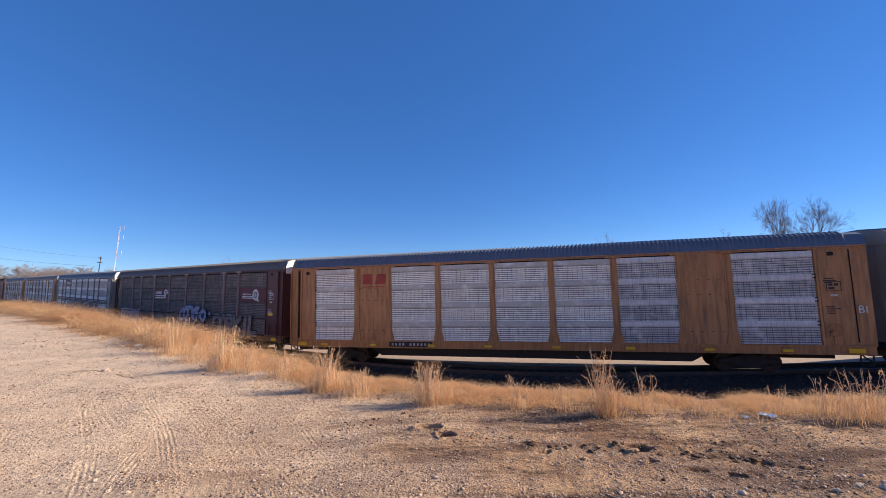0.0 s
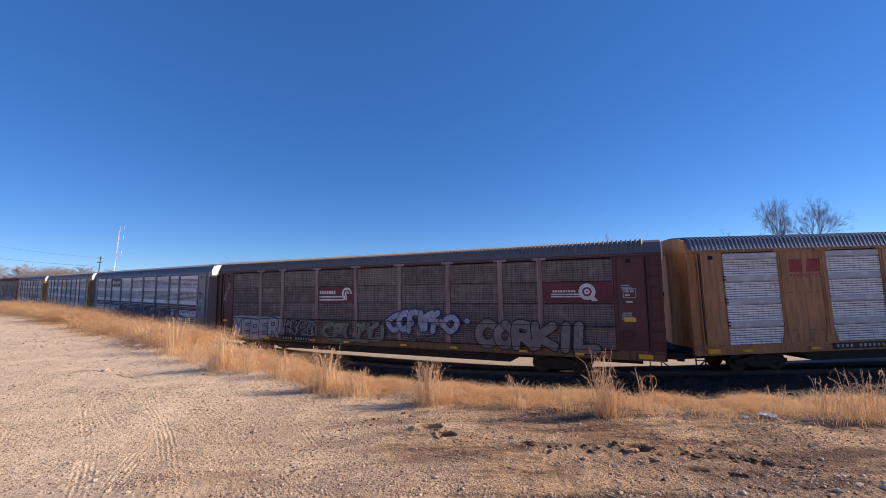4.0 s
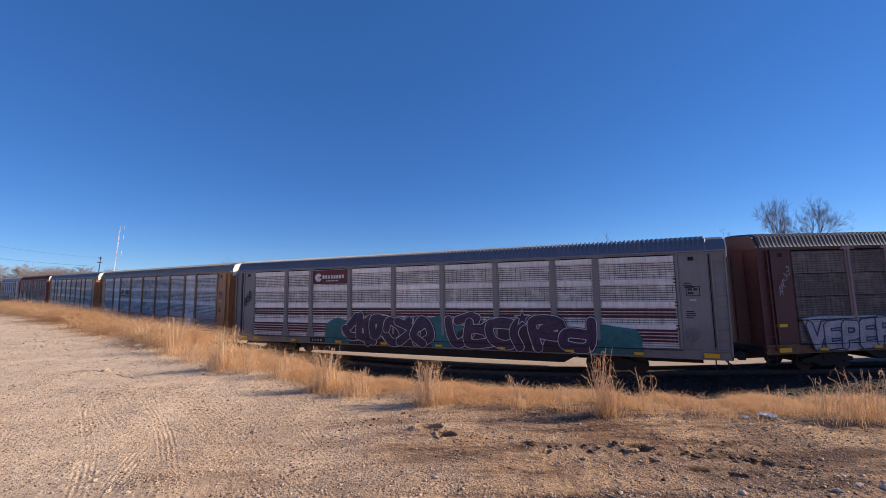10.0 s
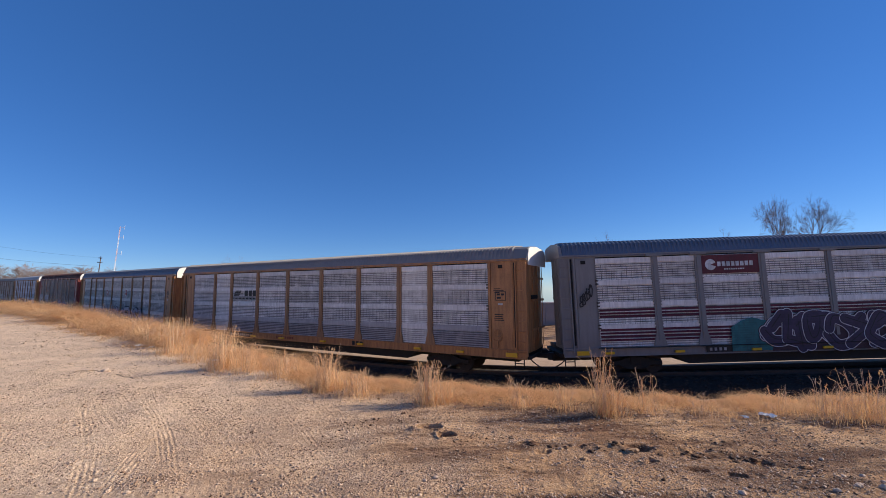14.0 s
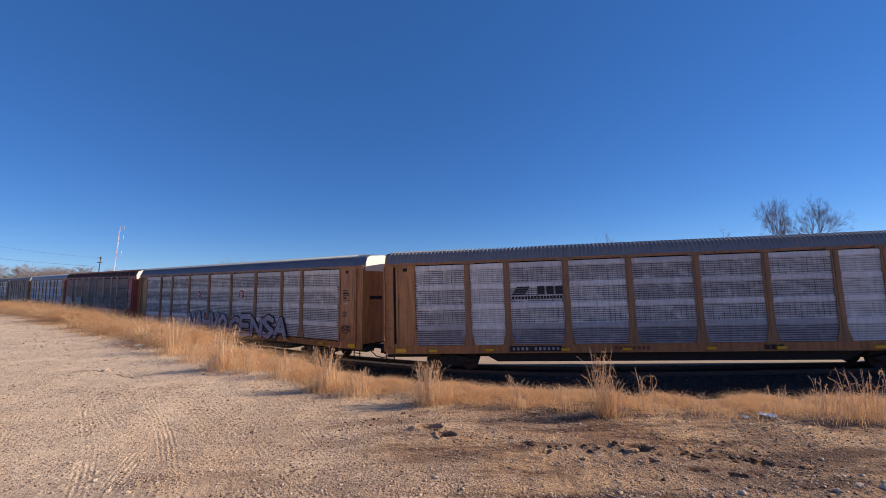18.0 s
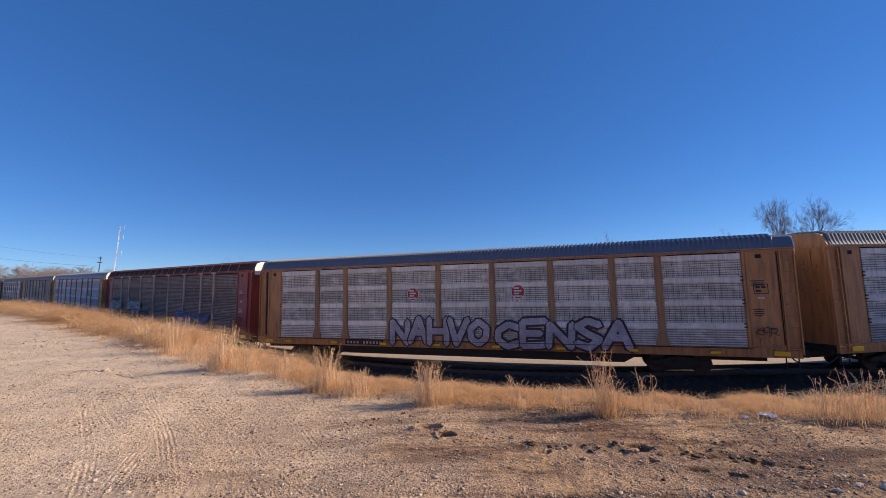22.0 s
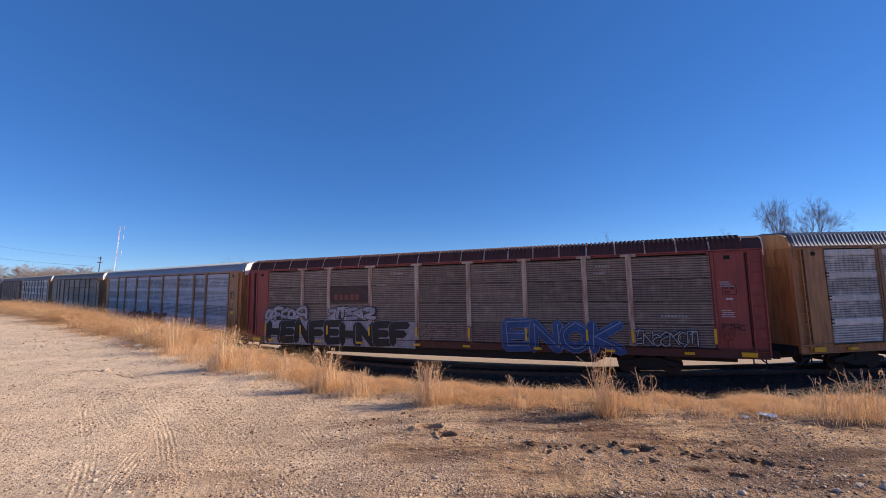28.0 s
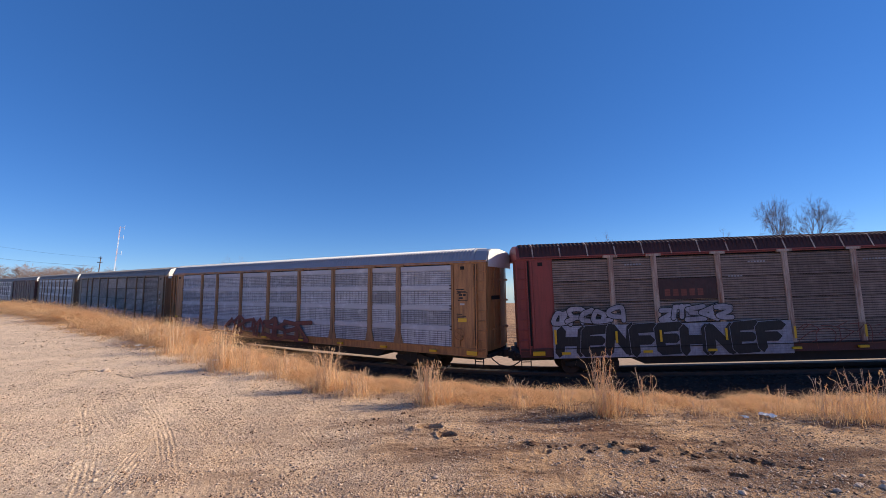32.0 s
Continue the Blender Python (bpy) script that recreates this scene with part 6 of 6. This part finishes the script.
graffiti(car_c, "faded green-grey sprayed letters", forms(5, 8, "OUVEA"), 9.7, 1.2, 4.0, 0.8, 0.24, P_DIMGREEN, P_BLACK, None, 7, 0.025)
graffiti(car_c, "pale blue bulging spray with navy edges", forms(6, 9, "MOUISO"), 14.2, 1.8, 3.9, 0.85, 0.27, P_PALEBLUE, P_NAVY, P_NAVY, 9, 0.04)
graffiti(car_c, "thin pale scribble", forms(5, 10), 15.4, 1.26, 1.9, 0.2, 0.03, P_TANGREY, P_BLACK, None, 10, 0.03)
flat("sprayed_dot", disc_mesh("sprayed_dot", u(18.75), 2.3, 0.0, 0.19, 0, 360, P_NAVY), car_c, FRONT + 0.004)
flat("sprayed_dot", disc_mesh("sprayed_dot", u(18.75), 2.3, 0.0, 0.14, 0, 360, P_PALEBLUE), car_c, FRONT, "pale blue sprayed dot")
graffiti(car_c, "grey block letters with dark outlines", word("CORKIL"), 19.3, 1.25, 5.6, 0.95, 0.38, P_TANGREY, P_BLACK, None, 11, 0.05)
for a, b, q in BAYS:
    part("sheet_joint", Shape().box(u(a) - 0.1, u(b) + 0.1, SIDE - 0.15, SIDE, 2.20, 2.225).mesh("sheet_joint"), car_c, DARK_GAP)
    for painted_car in (car_c, car_d, car_f, car_g):
        part("sheet_joint", Shape().box(u(a) - 0.14, u(b) + 0.14, SIDE - 0.15, SIDE, 1.205, 1.225).mesh("sheet_joint"), painted_car, DARK_GAP)
graffiti(car_c, "white sprayed tag", forms(4, 14), 0.85, 3.3, 0.5, 0.35, 0.025, P_GREYWHITE, None, None, 14, drift=0.26)

# grey car with maroon stripes
for a, b, q in BAYS:
    rows = [(u(a), 2.50 + i * 0.14, b - a, 0.09) for i in range(3)] + [(u(a), 1.50 + i * 0.145, b - a, 0.09) for i in range(4)]
    flat("stripe", bars_mesh("stripe", rows, P_STRIPE), car_d, SIDE - 0.021)
a, b, q = BAYS[2]
flat("maroon_board", Shape().box(u(a), u(b), -0.03, 0.0, 4.27, 5.08).mesh("maroon_board", P_MAROON), car_d, SIDE, "maroon board with white lettering bars")
flat("board_lettering", bars_mesh("board_lettering", [(u(a) + 0.72 + i * 0.2, 4.58, 0.15, 0.2) for i in range(8)] + [(u(a) + 1.0 + i * 0.1, 4.42, 0.07, 0.06) for i in range(9)], P_WHITE), car_d, SIDE - 0.034)
flat("board_ring", disc_mesh("board_ring", u(a) + 0.42, 4.66, 0.0, 0.24, 20, 340, P_WHITE), car_d, SIDE - 0.034)
placards(car_d, P_BLACK)
for x, w, h in ((7.3, 1.9, 1.35), (13.2, 2.7, 1.5), (21.2, 2.9, 1.2)):
    me = poly_mesh("graffiti_cloud", [(u(x), 0.95), (u(x + w), 0.95), (u(x + w * 1.03), 1.0 + h * 0.5), (u(x + w * 0.95), 1.0 + h * 0.85), (u(x + w * 0.7), 1.0 + h * 0.92), (u(x + w * 0.5), 1.0 + h), (u(x + w * 0.25), 1.0 + h * 0.9), (u(x + w * 0.02), 1.0 + h * 0.7)], P_TEAL)
    flat("graffiti_cloud", me, car_d, FRONT + 0.022, "teal sprayed cloud")
for x, w in ((9.0, 5.2), (15.4, 6.6)):
    flat("graffiti_cloud", poly_mesh("graffiti_cloud", [(u(x), 0.92), (u(x + w), 0.92), (u(x + w * 0.96), 1.7), (u(x + w * 0.8), 2.3), (u(x + w * 0.5), 2.0), (u(x + w * 0.2), 2.3), (u(x + w * 0.04), 1.7)], P_PLUM), car_d, FRONT + 0.018, "dark plum sprayed cloud")
graffiti(car_d, "dark purple bulging letters with white outlines", forms(6, 4, "ROKSEC"), 8.9, 1.2, 5.2, 1.1, 0.42, P_PURPLE, P_PALELINE, P_PLUM, 21, 0.03, shine=P_BLACK)
graffiti(car_d, "mauve bulging letters with white outlines", forms(6, 6, "ROUPEC"), 15.3, 1.2, 6.6, 1.12, 0.42, P_MAUVE, P_PALELINE, P_PURPLE, 23, 0.032, shine=P_BLACK)
star = [(u(19.0) + (0.42 if i % 2 == 0 else 0.17) * math.cos(radians(90 + 36 * i)), 2.45 + (0.42 if i % 2 == 0 else 0.17) * math.sin(radians(90 + 36 * i))) for i in range(10)]
flat("sprayed_star", poly_mesh("sprayed_star", star, P_PALELINE), car_d, FRONT - 0.05)
star = [(u(19.0) + (0.34 if i % 2 == 0 else 0.13) * math.cos(radians(90 + 36 * i)), 2.45 + (0.34 if i % 2 == 0 else 0.13) * math.sin(radians(90 + 36 * i))) for i in range(10)]
flat("sprayed_star", poly_mesh("sprayed_star", star, P_PURPLE), car_d, FRONT - 0.053, "dark purple sprayed star")
graffiti(car_d, "black sprayed tag", forms(5, 33), 0.85, 3.0, 0.55, 0.4, 0.05, P_BLACK, None, None, 33, drift=0.12)

# yellow car with a black logo
a = u(BAYS[2][0])
flat("logo_bar", bars_mesh("logo_bar", [(a + 1.32 + i * 0.42, 3.56, 0.34, 0.38) for i in range(3)] + [(a + 0.1 + i * 0.15, 3.36, 0.11, 0.12) for i in range(16)], P_BLACK), car_e, SIDE - 0.022, "plain black logo bars")
for i in range(4):
    z = 3.56 + i * 0.105
    flat("logo_bar", poly_mesh("logo_bar", [(a + 0.10 + i * 0.07, z), (a + 0.72 + i * 0.07, z), (a + 0.76 + i * 0.07, z + 0.065), (a + 0.14 + i * 0.07, z + 0.065)], P_BLACK), car_e, SIDE - 0.022)
placards(car_e, P_BLACK)
flat("sill_mark", bars_mesh("sill_mark", [(u(17.3) + i * 0.28, 0.94, 0.2, 0.2) for i in range(3)], P_BLACK), car_e, SIDE - 0.053)
flat("sill_mark", bars_mesh("sill_mark", [(u(11.0) + i * 0.2, 1.0, 0.13, 0.12) for i in range(8)], P_RUST), car_e, SIDE - 0.053)

# yellow car with red badges
for x, z in ((10.42, 3.62), (16.1, 3.66)):
    oc = [(u(x) + 0.36 * math.cos(radians(22.5 + 45 * i)), z + 0.36 * math.sin(radians(22.5 + 45 * i))) for i in range(8)]
    flat("badge", poly_mesh("badge", oc, P_WHITE), car_f, SIDE - 0.022)
    oc = [(u(x) + 0.33 * math.cos(radians(22.5 + 45 * i)), z + 0.33 * math.sin(radians(22.5 + 45 * i))) for i in range(8)]
    flat("badge", poly_mesh("badge", oc, P_RED), car_f, SIDE - 0.025, "red eight-sided badge")
    flat("badge_lettering", bars_mesh("badge_lettering", [(u(x) - 0.2, z + 0.14 - i * 0.13, 0.26 + 0.12 * (i % 2), 0.07) for i in range(4)], P_WHITE), car_f, SIDE - 0.028)
placards(car_f, P_BLACK)
graffiti(car_f, "pale lilac block letters with plum outlines", word("NAHVO"), 9.1, 1.10, 5.5, 1.2, 0.31, P_LILAC, P_PLUM, None, 41, 0.075, ends=3)
graffiti(car_f, "pale lilac block letters with plum outlines", word("CENSA"), 14.9, 1.10, 6.3, 1.15, 0.31, P_LILAC, P_PLUM, P_PLUM, 43, 0.05, ends=3)
graffiti(car_f, "dark scrawled tag", forms(3, 47), 25.9, 1.75, 0.7, 0.3, 0.03, P_PLUM, None, None, 47)

# faded red car
flat("letter_ground", bars_mesh("letter_ground", [(u(1.5), 0.80, 10.3, 1.38)], P_GROUND), car_g, FRONT + 0.004, "pale sprayed ground under black letters")
graffiti(car_g, "massive black block letters", word("HENFEHNEF"), 1.75, 1.02, 9.7, 1.0, 0.40, P_BLACK, P_GROUND, None, 53, 0.02, ends=3)
graffiti(car_g, "lilac bulging tag with black edges", forms(5, 55), 1.7, 2.35, 2.9, 0.5, 0.19, P_LILAC, P_BLACK, None, 55, 0.035)
graffiti(car_g, "lilac bulging tag with black edges", forms(5, 57), 6.3, 2.35, 3.0, 0.5, 0.19, P_LILAC, P_BLACK, None, 55, 0.035)
graffiti(car_g, "thin faded brown outlines", forms(5, 59), 12.1, 1.1, 3.6, 0.85, 0.03, P_RUST, None, None, 59)
graffiti(car_g, "blue block letters with pale edges", word("ENOK"), 16.6, 1.05, 5.4, 1.12, 0.42, P_BLUE, P_PALEBLUE, P_NAVY, 61, 0.02, shine=P_PALEBLUE, ends=3)
graffiti(car_g, "white scratched tag", forms(7, 63), 22.5, 1.35, 2.4, 0.5, 0.05, P_GREYWHITE, P_BLACK, None, 63, 0.03)
graffiti(car_g, "black sprayed letters", word("FTRC"), 25.85, 2.0, 0.8, 0.22, 0.035, P_BLACK, None, None, 65)
a, b, q = BAYS[2]
flat("faded_board", Shape().box(u(a), u(b), -0.03, 0.0, Z0 + 2 * ROW + 0.02, Z0 + 3 * ROW - 0.04).mesh("faded_board", P_FADED), car_g, SIDE, "faded maroon board with ghost lettering")
flat("ghost_lettering", bars_mesh("ghost_lettering", [(u(a) + 0.25 + i * 0.36, 3.35, 0.24, 0.3) for i in range(5)], P_RUST), car_g, SIDE - 0.034)
for x, z, w in ((4.9, 4.75, 0.9), (10.3, 4.7, 0.9), (15.2, 4.65, 1.1), (21.0, 4.72, 0.7), (20.9, 4.4, 0.6), (23.6, 2.5, 1.1), (9.4, 4.1, 0.7)):
    flat("ghost_lettering", bars_mesh("ghost_lettering", [(u(x) + i * 0.13, z, 0.09, 0.07) for i in range(int(w / 0.13))], P_GREYWHITE), car_g, SIDE - 0.021)
for i in range(1, 9):
    x = (BAYS[i - 1][1] + BAYS[i][0]) / 2
    flat("post_reflector", bars_mesh("post_reflector", [(u(x) - 0.05, 1.42, 0.1, 0.5)], REFLECT), car_g, SIDE - 0.168)
flat("post_reflector", bars_mesh("post_reflector", [(u(1.55), 1.42, 0.1, 0.62)], REFLECT), car_g, SIDE - 0.168)
flat("post_reflector", bars_mesh("post_reflector", [(u(25.5), 1.42, 0.1, 0.62)], REFLECT), car_g, SIDE - 0.168)
for i in range(21):
    part("batten", BATTEN, car_g, RED_POST, at=(-12.4 + i * 1.24, 0, 0))
placards(car_g, P_MAROON)

# yellow car with bluish sheets
graffiti(car_h, "rusty red bulging letters with grey edges", forms(4, 71), 7.6, 1.1, 4.0, 0.95, 0.20, P_RUST, None, None, 71)
graffiti(car_h, "rusty red bulging letters with grey edges", forms(4, 73), 11.8, 1.1, 4.0, 1.0, 0.20, P_RUST, P_PLUM, None, 73, 0.03)
placards(car_h, P_BLACK, True)
graffiti(car_i, "faint grey sprayed letters", forms(3, 81), 6.0, 1.4, 2.8, 0.8, 0.22, P_GREYWHITE, None, None, 81)
graffiti(car_i, "faint grey sprayed letters", forms(6, 83), 10.2, 1.3, 5.6, 1.0, 0.22, P_GREYWHITE, None, None, 83)
flat("small_board", bars_mesh("small_board", [(u(4.7), 3.6, 1.0, 0.7)], P_GREEN), car_i, SIDE - 0.022)
placards(car_i, P_BLACK)


# the bodies stand a little taller than their drawing
TALL = Matrix.Scale(1.025, 4, (0, 0, 1))
done = set()
for k, car in CARS:
    for ob in car.children_recursive:
        top_part = ob if ob.parent == car else ob.parent
        if top_part.name.split(".")[0] in ("bogie", "coupler", "air_hose", "underframe", "centre_sill", "belly_pan"):
            continue
        ob.location.z *= 1.025
        if ob.data.name not in done:
            done.add(ob.data.name)
            ob.data.transform(TALL)


# ---- what moves ----
def motions():
    times = [float(t) for t in range(33)]
    for k, car in CARS:
        walk(car, [(t, car_pose(k, t)) for t in times])
    fine = [q * 0.1 for q in range(321)]
    for k, w, x in WHEELSETS:
        if k < 8:
            rows = [(t, Matrix.Translation((x, 0, 0.42)) @ Matrix.Rotation(travelled(t) / 0.42, 4, "Y")) for t in fine]
            walk(w, rows)


motions()
